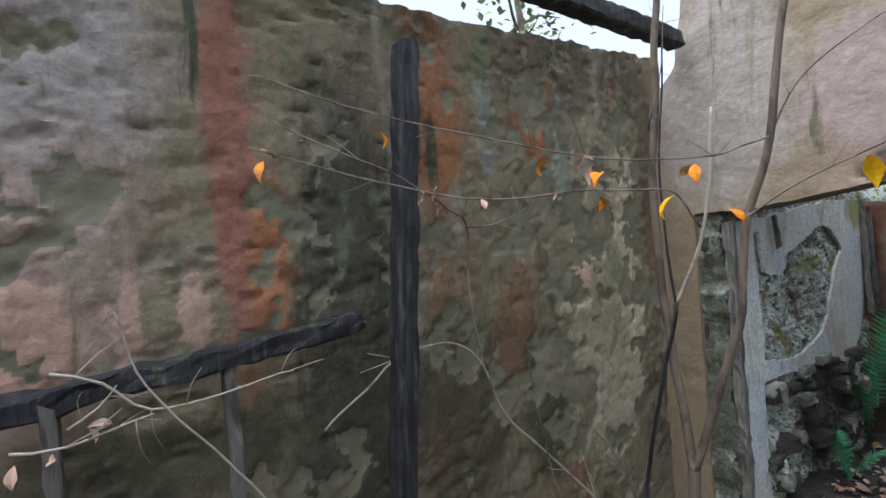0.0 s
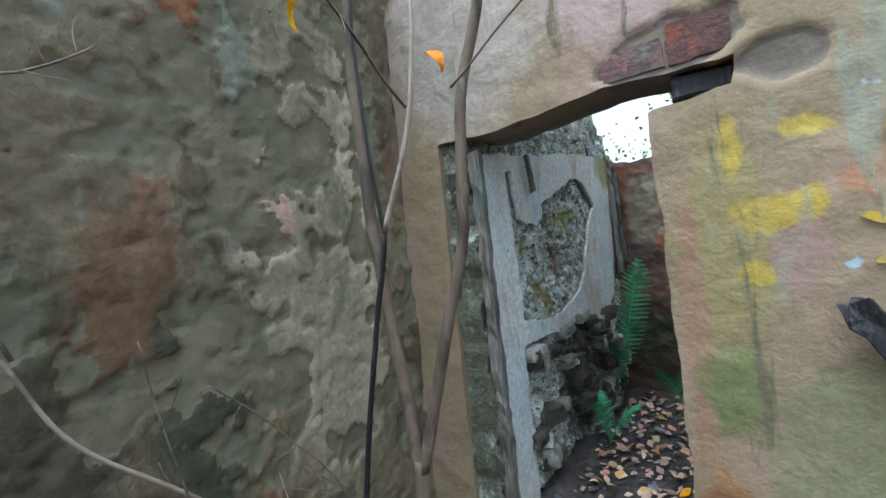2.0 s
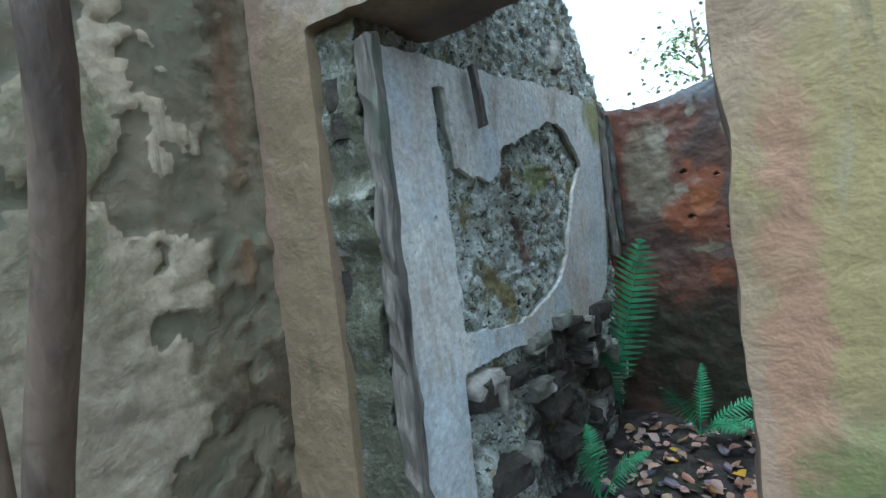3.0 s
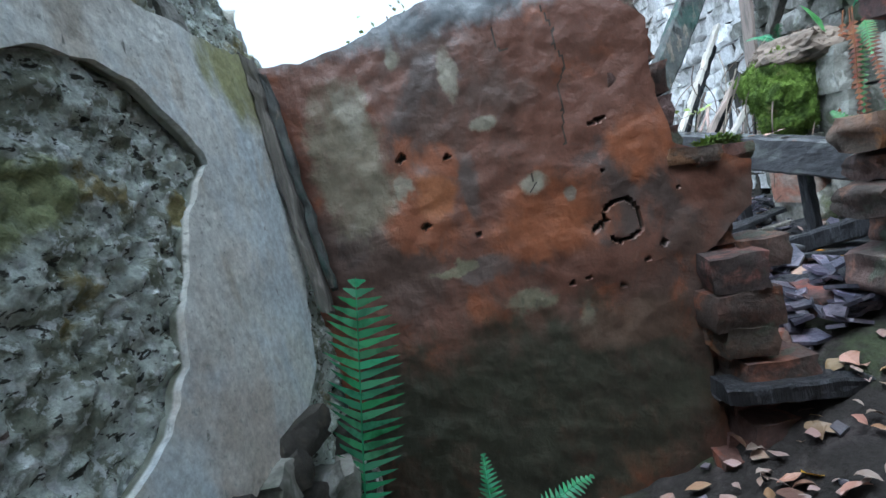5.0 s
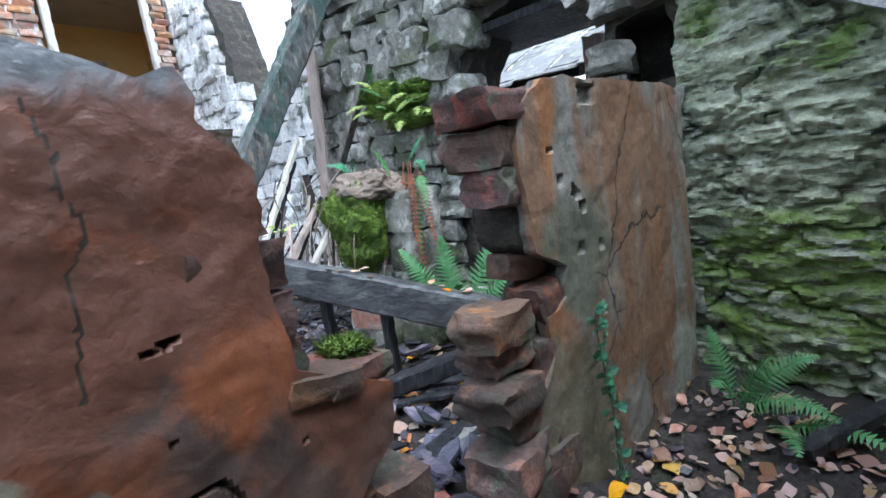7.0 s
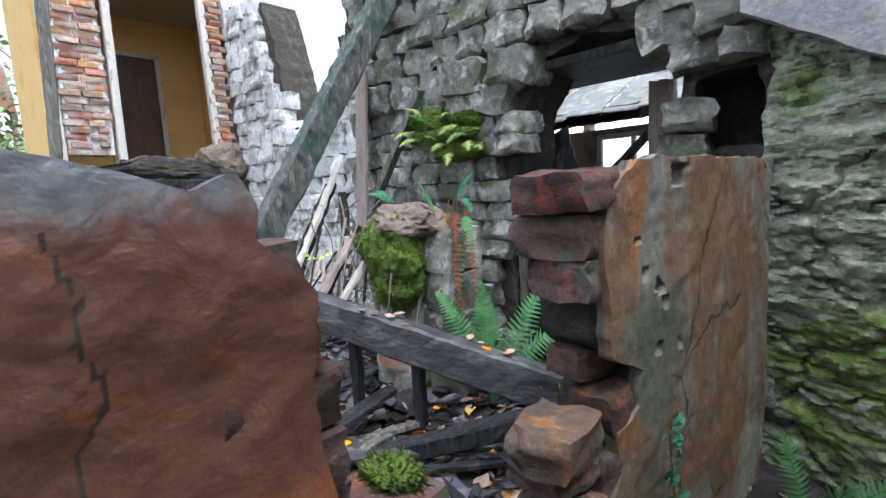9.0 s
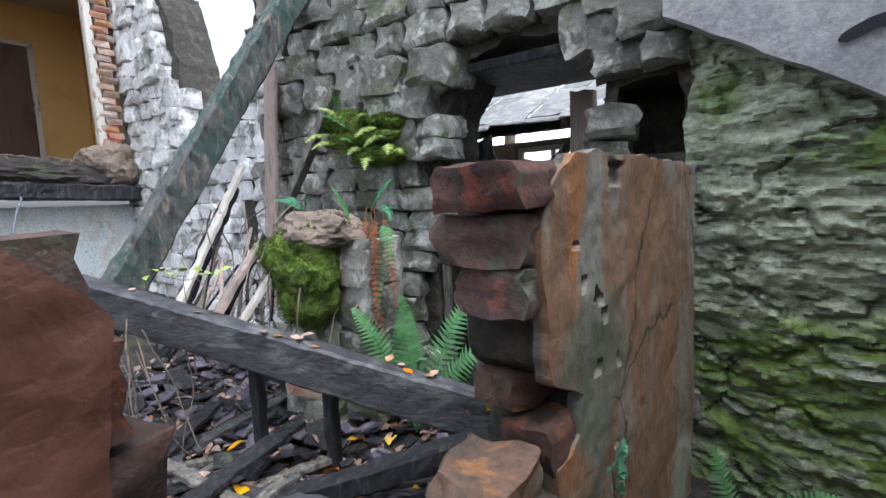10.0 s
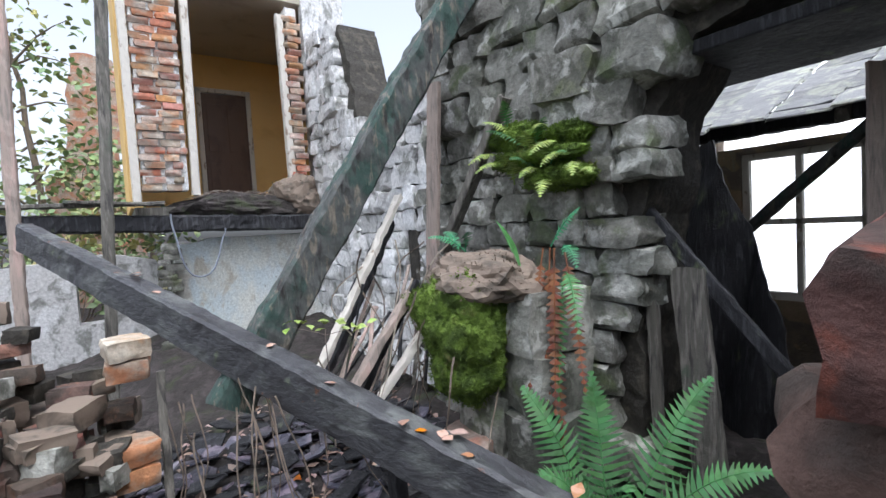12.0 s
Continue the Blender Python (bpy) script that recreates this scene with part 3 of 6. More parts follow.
def tube_bm(bm, pts, r0, r1, sides=7):
    rings = []
    n = len(pts)
    for i, p in enumerate(pts):
        a = Vector(pts[max(0, i - 1)])
        b = Vector(pts[min(n - 1, i + 1)])
        t = (b - a).normalized()
        s = t.cross(Vector((0.31, 0.2, 0.93))).normalized()
        w = s.cross(t)
        r = r0 + (r1 - r0) * i / (n - 1)
        rings.append([bm.verts.new(Vector(p) + (s * math.cos(2 * math.pi * k / sides) + w * math.sin(2 * math.pi * k / sides)) * r) for k in range(sides)])
    for i in range(n - 1):
        for k in range(sides):
            bm.faces.new((rings[i][k], rings[i][(k + 1) % sides], rings[i + 1][(k + 1) % sides], rings[i + 1][k]))
    bm.faces.new(rings[0][::-1])
    bm.faces.new(rings[-1])


def wander(pts, step=0.06, amp=0.012, seed=0.0):
    """A smooth, slightly crooked way through the points."""
    P = [Vector(p) for p in pts]
    out = []
    for i in range(len(P) - 1):
        a, b = P[i], P[i + 1]
        pa, nb = P[max(0, i - 1)], P[min(len(P) - 1, i + 2)]
        k = max(2, int((b - a).length / step))
        for j in range(k):
            f = j / k
            q = 0.5 * ((2 * a) + (b - pa) * f + (2 * pa - 5 * a + 4 * b - nb) * f * f + (3 * a - pa - 3 * b + nb) * f ** 3)
            q += Vector((noise.noise(q * 5 + Vector((seed, 0, 0))), noise.noise(q * 5 + Vector((0, seed, 9))), noise.noise(q * 5 + Vector((3, 0, seed))))) * amp
            out.append(q)
    return out + [P[-1]]


def leaf_into(bm, m, ln, wd, curl, rng):
    """A pointed, curled leaf with a midrib fold."""
    prof = (0.0, 0.55, 0.95, 1.0, 0.75, 0.35, 0.0)
    rows = []
    n = len(prof) - 1
    lob = rng.uniform(0.8, 1.15)
    for i, p in enumerate(prof):
        x = i / n
        z = curl * math.sin(x * 2.6) * ln
        jag = 1 + (0.08 if i % 2 else -0.05) * lob
        if p == 0.0:
            rows.append([bm.verts.new(m @ Vector((x * ln, 0, z)))])
        else:
            y = wd / 2 * p * jag
            rows.append([bm.verts.new(m @ Vector((x * ln, -y, z + abs(curl) * wd * 0.8))), bm.verts.new(m @ Vector((x * ln, 0, z))), bm.verts.new(m @ Vector((x * ln, y, z + abs(curl) * wd * 0.7)))])
    for a, b in zip(rows, rows[1:]):
        if len(a) == 1:
            bm.faces.new((a[0], b[0], b[1])), bm.faces.new((a[0], b[1], b[2]))
        elif len(b) == 1:
            bm.faces.new((a[0], b[0], a[1])), bm.faces.new((a[1], b[0], a[2]))
        else:
            bm.faces.new((a[0], b[0], b[1], a[1])), bm.faces.new((a[1], b[1], b[2], a[2]))


def leaf_litter(name, label, area, count, zf, mat, size, seed, keep=None):
    rng = random.Random(seed)
    bm = bmesh.new()
    k = 0
    while k < count:
        x, y = rng.uniform(area[0], area[1]), rng.uniform(area[2], area[3])
        if keep and not keep(x, y):
            count -= 1
            continue
        s = rng.uniform(*size)
        m = Matrix.Translation((x, y, zf(x, y) + 0.012 + rng.uniform(0, 0.015))) @ Euler((rng.uniform(-0.5, 0.5), rng.uniform(-0.5, 0.5), rng.uniform(0, 6.28))).to_matrix().to_4x4()
        leaf_into(bm, m, s, s * rng.uniform(0.55, 0.85), rng.uniform(-0.15, 0.25), rng)
        k += 1
    ob = part(name, bm, mat)
    return tagged(ob, label, "leaves", kind="stuff")


def frond(base, tip, sag, width, mat, parent, seed, pairs=22, full=0.45):
    """One fern frond: a stalk and tapering pairs of leaflets."""
    rng = random.Random(seed)
    base, tip = Vector(base), Vector(tip)
    bm = bmesh.new()
    pts = []
    for i in range(13):
        f = i / 12
        pts.append(base.lerp(tip, f) + Vector((0, 0, 4 * sag * f * (1 - f))))
    tube_bm(bm, pts, 0.004, 0.0012, 5)
    length = sum((a - b).length for a, b in zip(pts, pts[1:]))
    for i in range(pairs):
        f = 0.16 + 0.82 * i / (pairs - 1)
        x = f * 12
        k = min(11, int(x))
        c = pts[k].lerp(pts[k + 1], x - k)
        t = (pts[k + 1] - pts[k]).normalized()
        facing = FACING.get(parent.name.split(".")[0], Vector((-0.5, -0.5, 0.6)))
        s = t.cross(facing).normalized()
        nrm = s.cross(t)
        w = width * min(1, 0.55 + (f - 0.16) * 1.8) * (1 - max(0, (f - full) / (1.01 - full))) ** 0.8 + 0.006
        for sg in (-1, 1):
            d = (s * sg + t * 0.28 + nrm * rng.uniform(-0.2, 0.1)).normalized()
            b = length * 0.82 / pairs * 0.44
            prev = None
            for j in range(5):
                q = j / 4
                hw = b * (1 - q ** 1.6) * (1.0 if j % 2 else 0.82) + 0.0004
                p = c + d * (w * q) - nrm * (0.18 * w * q * q)
                row = (bm.verts.new(p + t * hw), bm.verts.new(p - t * hw))
                if prev:
                    bm.faces.new((prev[0], row[0], row[1], prev[1]))
                prev = row
    return part("frond", bm, mat, parent)


FACING = {}


def ground_height(x, y):
    s = lambda a, b, q: (lambda f: f * f * (3 - 2 * f))(min(1, max(0, (q - a) / (b - a))))
    z = 0.18 + 0.24 * s(2.2, 3.8, y)
    z += 0.27 * s(4.0, 5.4, x) * s(3.2, 4.0, y)
    z += 0.02 * s(5.0, 5.5, y) * s(3.8, 4.6, x) * (1 - s(9, 10.5, y))
    z += 0.22 * math.exp(-((x - 4.95) ** 2 / 0.12 + (y - 5.25) ** 2 / 0.12))
    z += 0.35 * s(9, 11, y)
    return z + 0.05 * nz(x, y, 1.3, 2.0) + 0.018 * nz(x, y, 7, 3.0)


# ---- ground ----
def build_ground():
    xs = np.concatenate([np.linspace(-300, 0, 14)[:-1], np.arange(0, 10, 0.05), np.linspace(10, 300, 14)])
    ys = np.concatenate([np.linspace(-300, -2, 14)[:-1], np.arange(-2, 12, 0.05), np.linspace(12, 320, 14)])
    verts = [(x, y, ground_height(x, y)) for x in xs for y in ys]
    n = len(ys)
    faces = [(i * n + j, (i + 1) * n + j, (i + 1) * n + j + 1, i * n + j + 1) for i in range(len(xs) - 1) for j in range(n - 1)]
    tagged(link_mesh("ground", verts, faces, M_SOIL, smooth=True), "dark damp soil with rotting leaves between ruined walls", "ground", kind="structure")


build_ground()


# ---- walls of the first room ----
def on_x(x, sign=1, slope=0.0, y0=0.0):
    return lambda u, v, d: (x + slope * (u - y0) + sign * d, u, v)


def on_y(y, sign=-1, slope=0.0, x0=0.0):
    return lambda u, v, d: (u, y + slope * (u - x0) + sign * d, v)


def patchy(scale, thr, seed, depth, low=0.012, stretch=1.0):
    def f(u, v):
        k = nz(u, v * stretch, scale, seed) + 0.35 * nz(u, v, scale * 4, seed + 3)
        c = min(1, max(0, (k - thr) / 0.10 + 0.5))
        return low * nz(u, v, 1.7, seed + 5) + 0.004 * nz(u, v, 12, seed) * (1.6 - c) + depth * c, c
    return f


wall_a = thing("wall_west", "tall old wall of stained brown and pink render", "wall", kind="structure")
A_FAR = [(-3.0, 0.0), (0.2, 0.0), (0.2, 3.4), (-3.0, 3.4)]
A_NEAR = rough_outline([(0.2, 0.0), (3.4, 0.0), (3.42, 3.03), (2.9, 3.0), (2.05, 2.935), (1.52, 2.895), (1.44, 3.15), (0.9, 3.4), (0.2, 3.4)], 0.02, 0.04, 1.0, fixed=(0, 1, 8))


def relief_a(u, v):
    """Render that is whole at one end of the wall and scales off towards the doorway."""
    f = min(1, max(0, (u - 1.5) / 1.3))
    k = nz(u, v, 3.0, 11.0) + 0.3 * nz(u, v, 11, 14.0) + 0.34 - 0.30 * f
    c = min(1, max(0, k / 0.07 + 0.5))
    pit = max(0, nz(u, v * 2.2, 7, 31.0) - 0.25) * (1 - 0.5 * f)
    return 0.012 * nz(u, v, 1.7, 16.0) + 0.004 * nz(u, v, 12, 11.0) * (1.6 - c) + 0.010 * c - 0.025 * pit, c


sheet("plaster", on_x(2.722, 1), A_NEAR, [], 0.35, 0.0125, relief_a, M_A, wall_a)
sheet("plaster", on_x(2.722, 1), A_FAR, [], 0.35, 0.05, relief_a, M_A, wall_a)

wall_b = thing("wall_north", "ochre and pink rendered wall with a broken doorway", "wall", kind="structure")
B_OUT = rough_outline([(2.70, 0.0), (2.95, 0.0), (2.95, 2.08), (3.27, 2.085), (3.56, 2.125), (3.66, 2.14), (3.86, 2.135), (4.06, 2.14), (4.045, 2.05), (3.93, 2.03), (3.80, 2.02), (3.80, 1.9), (3.81, 1.69), (3.835, 0.0), (6.9, 0.0), (6.9, 3.6), (3.4, 3.6), (2.98, 3.35), (2.90, 2.9), (2.74, 2.75)], 0.009, 0.035, 2.0, fixed=(0, 1, 13, 14, 15))


def relief_b(u, v):
    e1 = 1 + 0.5 * nz(u, v, 9, 3) - ((u - 3.87) ** 2 / 0.052 + (v - 2.22 - 0.12 * (u - 3.87)) ** 2 / 0.011)
    e2 = 1 + 0.2 * nz(u, v, 9, 5) - ((u - 4.175) ** 2 / 0.017 + (v - 2.10) ** 2 / 0.0065)
    c = 1 - min(1, max(0, max(e1, e2) / 0.35))
    return 0.012 * nz(u, v, 1.7, 8) + 0.003 * nz(u, v, 9, 4) + 0.018 * c, c


sheet("plaster", on_y(3.29, -1), B_OUT, [], 0.28, 0.0145, relief_b, M_B, wall_b)

# plain walls that close the room behind the camera
for nm, pl, pts in (("wall_south", on_y(-3.0, 1), [(2.4, 0), (7.2, 0), (7.2, 2.0), (2.4, 2.3)]), ("wall_east", on_x(6.9, -1), [(-3.2, 0), (3.28, 0), (3.28, 2.4), (-3.2, 2.0)])):
    tagged(sheet(nm, pl, pts, [], 0.3, 0.08, patchy(1.2, -0.1, 20, 0.01), M_B), "old rendered wall closing the roofless room", "wall", kind="structure")

# ---- passage: wall C with peeled plaster ----
wall_c = thing("wall_passage_west", "grey plastered stone wall with a large peeled hole", "wall", kind="structure")
c_place = on_x(3.10, 1, 0.075, 3.6)
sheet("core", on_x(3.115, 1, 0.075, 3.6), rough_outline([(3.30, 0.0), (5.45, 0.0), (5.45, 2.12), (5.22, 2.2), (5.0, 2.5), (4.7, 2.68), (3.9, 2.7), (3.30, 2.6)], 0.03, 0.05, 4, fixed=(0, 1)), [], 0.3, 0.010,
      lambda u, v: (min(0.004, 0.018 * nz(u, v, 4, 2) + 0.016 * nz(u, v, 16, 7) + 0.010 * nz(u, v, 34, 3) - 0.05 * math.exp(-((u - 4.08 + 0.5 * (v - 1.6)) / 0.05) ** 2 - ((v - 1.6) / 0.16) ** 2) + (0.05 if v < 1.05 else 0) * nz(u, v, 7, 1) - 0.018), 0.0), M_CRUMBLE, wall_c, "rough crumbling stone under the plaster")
C_OUT = rough_outline([(3.33, 0.0), (3.57, 0.0), (3.575, 1.13), (3.9, 1.12), (4.1, 1.09), (4.25, 1.11), (4.5, 1.07), (4.8, 1.06), (4.94, 1.15), (5.05, 1.3), (5.13, 1.55), (5.18, 1.85), (5.2, 2.14), (4.6, 2.13), (3.9, 2.06), (3.35, 2.02)], 0.014, 0.03, 6, fixed=(0, 1, 15))
C_HOLE = rough_outline([(3.60, 1.24), (3.58, 1.7), (3.56, 1.95), (3.62, 1.96), (3.66, 1.73), (3.73, 1.70), (3.86, 1.695), (3.92, 1.735), (3.93, 1.80), (3.97, 1.825), (4.05, 1.83), (4.2, 1.90), (4.34, 1.945), (4.49, 1.965), (4.6, 1.93), (4.70, 1.85), (4.75, 1.785), (4.63, 1.68), (4.52, 1.5), (4.47, 1.38), (4.33, 1.27), (4.08, 1.20), (3.85, 1.20)], 0.016, 0.025, 9)
sheet("plaster", on_x(3.125, 1, 0.075, 3.6), C_OUT, [C_HOLE], 0.03, 0.0125, lambda u, v: (0.005 * nz(u, v, 4, 3), 1.0), M_C, wall_c, "smooth pale grey plaster coat")

# ---- passage: red wall D ----
wall_d = thing("wall_red", "broken red-brown rendered brick wall", "wall", kind="structure")
D_OUT = rough_outline([(3.22, 0.2), (4.46, 0.2), (4.45, 0.86), (4.465, 1.05), (4.48, 1.16), (4.57, 1.225), (4.66, 1.29), (4.68, 1.43), (4.55, 1.49), (4.465, 1.54), (4.455, 1.73), (4.455, 1.86), (4.465, 1.93), (4.41, 1.985), (4.38, 2.02), (4.39, 2.06), (4.365, 2.11), (4.31, 2.085), (4.24, 2.11), (4.16, 2.13), (4.08, 2.155), (3.98, 2.165), (3.8, 2.16), (3.62, 2.12), (3.39, 2.09), (3.22, 2.12)], 0.008, 0.025, 12, fixed=(0, 25))


def near_line(line, u, v):
    """Distance from (u, v) to a broken line."""
    best = 9.0
    for (a, b), (c, d) in zip(line, line[1:]):
        q = (c - a) ** 2 + (d - b) ** 2
        t = min(1, max(0, ((u - a) * (c - a) + (v - b) * (d - b)) / q))
        best = min(best, math.hypot(u - a - t * (c - a), v - b - t * (d - b)))
    return best


D_CRACKS = [[(4.165, 2.05), (4.17, 2.01), (4.18, 1.97), (4.18, 1.91), (4.2, 1.86), (4.17, 1.81), (4.16, 1.72), (4.145, 1.62)],
            [(4.00, 2.03), (4.01, 1.95), (4.04, 1.95)], [(4.02, 1.56), (4.03, 1.53), (4.0, 1.50)]]


def relief_d(u, v):
    c = 1.0
    w = 0.008 * nz(u, v, 14, 3)
    r = math.hypot((u + w - 4.262) / 0.062, (v - 1.345) / 0.072)
    if 0.86 < r + 0.1 * nz(u, v, 11, 1) < 1.0 and not (u < 4.22 and v < 1.33):
        c = 0.0
    if near_line([(4.17, 1.335), (4.22, 1.355)], u, v + w) < 0.006:
        c = 0.0
    for hu, hv, hr in ((4.26, 1.67, 0.013), (4.24, 1.665, 0.008), (3.62, 1.715, 0.012), (4.115, 1.185, 0.010), (4.065, 1.18, 0.009), (4.22, 1.13, 0.010), (4.37, 1.24, 0.010), (4.31, 1.20, 0.007), (4.24, 1.51, 0.007), (3.65, 1.48, 0.010), (3.81, 1.41, 0.008), (3.77, 1.68, 0.008), (4.45, 1.40, 0.007)):
        if math.hypot(u - hu, (v - hv) * 1.5) < hr * (1 + nz(u, v, 20, 2)):
            c = 0.0
    crack = min(near_line(line, u + w, v + w) for line in D_CRACKS)
    if crack < 0.0042:
        c = min(c, 0.25)
    top = max(0, v - 2.02) * 0.35
    return 0.014 * nz(u, v, 2.0, 15) + 0.004 * nz(u, v, 9, 6) + 0.02 * (c if crack > 0.0042 else 0.9) - top * top * 4, max(0, c)


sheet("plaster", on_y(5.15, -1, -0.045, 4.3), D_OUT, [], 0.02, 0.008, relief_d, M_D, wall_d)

# ---- stump of the same wall against the stone wall ----
wall_stump = thing("wall_stump", "broken brick pier with orange and grey render", "wall", kind="structure")
S_OUT = rough_outline([(5.0, 0.3), (6.44, 0.3), (6.43, 2.08), (6.3, 2.12), (5.6, 2.13), (5.38, 2.12), (5.27, 2.03), (5.24, 1.9), (5.26, 1.6), (5.42, 1.52), (5.40, 1.42), (5.28, 1.38), (5.30, 1.25), (5.18, 1.05), (5.12, 0.8)], 0.012, 0.03, 14, fixed=(0, 1))


def relief_s(u, v):
    c = 1.0
    if abs(u - 5.635) < 0.05 + 0.015 * nz(u, v, 14, 2) and abs(v - 2.075) < 0.035:
        c = 0.0
    for hu, hv, hr in ((5.51, 1.755, 0.022), (5.545, 1.70, 0.018), (5.64, 1.545, 0.014), (5.40, 1.9, 0.01), (5.43, 1.80, 0.012), (5.62, 1.3, 0.009), (5.52, 1.56, 0.012)):
        if math.hypot(u - hu, v - hv) < hr * (1 + nz(u, v, 20, 2)):
            c = -0.6
    return 0.012 * nz(u, v, 2.2, 25) + 0.003 * nz(u, v, 14, 6) + 0.02 * c, max(0, c)


sheet("plaster", on_y(5.062, -1, -0.127, 5.25), S_OUT, [], 0.02, 0.0125, relief_s, M_STUMP, wall_stump)

# ---- stone wall E and its doorway ----
wall_e = thing("wall_stone_east", "rough layered stone wall green with algae", "wall", kind="structure")
e_place = lambda u, v, d: (6.52 + 0.28 * min(1, max(0, (u - 4.6) / 0.9)) + 0.02 * (u - 5.4) - d, u, v)
E_OUT = rough_outline([(3.3, 0.0), (5.40, 0.0), (5.40, 2.2), (5.33, 2.62), (5.42, 2.70), (5.45, 2.86), (5.9, 2.95), (6.2, 2.88), (6.28, 2.72), (6.4, 2.55), (6.42, 2.3), (6.50, 2.0), (6.5, 0.0), (11.0, 0.0), (11.0, 4.6), (10.6, 4.5), (10.1, 4.4), (9.75, 3.4), (9.6, 2.85), (8.75, 2.85), (8.45, 3.4), (8.2, 4.4), (3.3, 4.4)], 0.03, 0.05, 16, fixed=(0, 12, 22))
sheet("core", lambda u, v, d: e_place(u, v, d - 0.07), E_OUT, [rough_outline([(4.93, 2.2), (5.3, 2.2), (5.28, 2.55), (5.0, 2.55)], 0.02, 0.05, 3)], 0.45, 0.05, lambda u, v: (0.03 * nz(u, v, 6, 2), 1.0), M_CORE, wall_e, "dark earth mortar between the stones")
E_POLY = np.array(E_OUT)


def keep_e(u, v):
    ok = bool(inside(E_POLY, np.array([u]), np.array([v]))[0])
    return ok and not (4.93 < u < 5.3 and 2.2 < v < 2.55)


def relief_e(u, v):
    dist = noise.voronoi(Vector((u * 1.7 + 0.3 * nz(u, v, 3, 1), v * 3.0 + 0.3 * nz(u, v, 3, 9), 0.5)))[0]
    joint = max(0, 1 - (dist[1] - dist[0]) / 0.09)
    return 0.03 * nz(u, v * 2.2, 3.5, 4) + 0.018 * nz(u * 0.7, v * 2.5, 9, 8) - 0.045 * joint + 0.015 * nz(u, v * 1.5, 22, 3), 1.0


sheet("stone_face", e_place, rough_outline([(3.3, 0.2), (5.0, 0.2), (4.98, 2.1), (4.92, 2.5), (5.0, 2.75), (4.95, 2.95), (3.3, 2.95)], 0.03, 0.04, 6), [], 0.1, 0.0125, relief_e, M_ESTONE, wall_e, "roughly layered green stone face")
rubble(wall_e, e_place, 5.05, 5.42, 0.4, 2.9, keep_e, (0.13, 0.2), (0.16, 0.28), 0.26, M_STONE, STONES, spin=100, out=-0.06)
rubble(wall_e, e_place, 5.4, 8.1, 2.72, 4.1, keep_e, (0.14, 0.26), (0.2, 0.42), 0.26, M_STONE, STONES, spin=90, out=-0.05)
rubble(wall_e, e_place, 6.45, 8.2, 0.6, 2.72, keep_e, (0.12, 0.22), (0.16, 0.34), 0.24, M_STONE, STONES, spin=90, out=-0.05)
rubble(wall_e, e_place, 8.2, 9.7, 0.8, 3.3, keep_e, (0.13, 0.2), (0.18, 0.36), 0.22, M_LIME, STONES, spin=90, out=-0.05)
rubble(wall_e, e_place, 9.7, 11.0, 1.0, 4.4, keep_e, (0.15, 0.22), (0.2, 0.4), 0.2, M_LIME, STONES, spin=90, out=-0.05)

slab = sheet("wall_cement_panel", lambda u, v, d: (6.44 - d, u, v), rough_outline([(5.02, 2.72), (5.02, 4.2), (3.31, 4.2), (3.31, 1.68)], 0.008, 0.05, 5, fixed=(0, 1, 2)), [], 0.09, 0.04, lambda u, v: (0.004 * nz(u, v, 3, 1), 1.0), M_CONCRETE)
tagged(slab, "grey cement facing left on the stone wall", "wall", kind="structure")

# ---- brickwork behind the render of the red wall and of its stump ----
D_CORE = [(3.22, 0.2), (4.44, 0.2), (4.43, 1.15), (4.56, 1.25), (4.62, 1.40), (4.45, 1.5), (4.43, 1.9), (4.33, 2.02), (4.0, 2.1), (3.6, 2.07), (3.22, 2.02)]
sheet("core", lambda u, v, d: (u, 5.19 - 0.045 * (u - 4.3) - d, v), rough_outline(D_CORE, 0.01, 0.04, 3), [], 0.17, 0.03, lambda u, v: (0.008 * nz(u, v, 8, 2), 1.0), M_CORE, wall_d, "dark mortar core of the brick wall")
sheet("core", lambda u, v, d: (u, 5.10 - 0.127 * (u - 5.25) - d, v), rough_outline([(5.12, 0.3), (6.43, 0.3), (6.42, 2.05), (5.4, 2.09), (5.3, 2.0), (5.32, 1.62), (5.46, 1.5), (5.34, 1.3), (5.2, 1.0)], 0.01, 0.04, 5), [], 0.2, 0.03, lambda u, v: (0.012 * nz(u, v, 8, 2), 1.0), M_CORE, wall_stump, "dark mortar core of the brick pier")


def brick(x, y, z, w, d, h, parent, mat=M_BRICK, rz=0.0, ry=0.0, name="brick"):
    m = pose(x, y, z, 0, ry, rz) @ Matrix.Diagonal((w, d, h, 1))
    return piece(name, BRICKS, mat, m, parent)


# broken end of the red wall
z = 0.50
k = 0
while z < 2.0:
    xe = 4.44 + (0.02 if k % 2 else -0.03)
    if 1.1 < z < 1.42:
        xe = 4.58
    if z > 1.5:
        xe = 4.46 - max(0, z - 1.8) * 0.35
    brick(xe - 0.06, 5.25, z, 0.21, 0.2, 0.098, wall_d, rz=rnd.uniform(-4, 4), ry=rnd.uniform(-3, 3))
    if z < 1.2:
        brick(xe + 0.10, 5.20, z, 0.15, 0.19, 0.096, wall_d, rz=rnd.uniform(-6, 6), ry=rnd.uniform(-3, 3))
    z += 0.104
    k += 1
brick(4.60, 5.22, 1.46, 0.2, 0.2, 0.06, wall_d, rz=12, ry=6)
brick(4.52, 5.16, 1.485, 0.16, 0.12, 0.05, wall_d, rz=-8, ry=9)
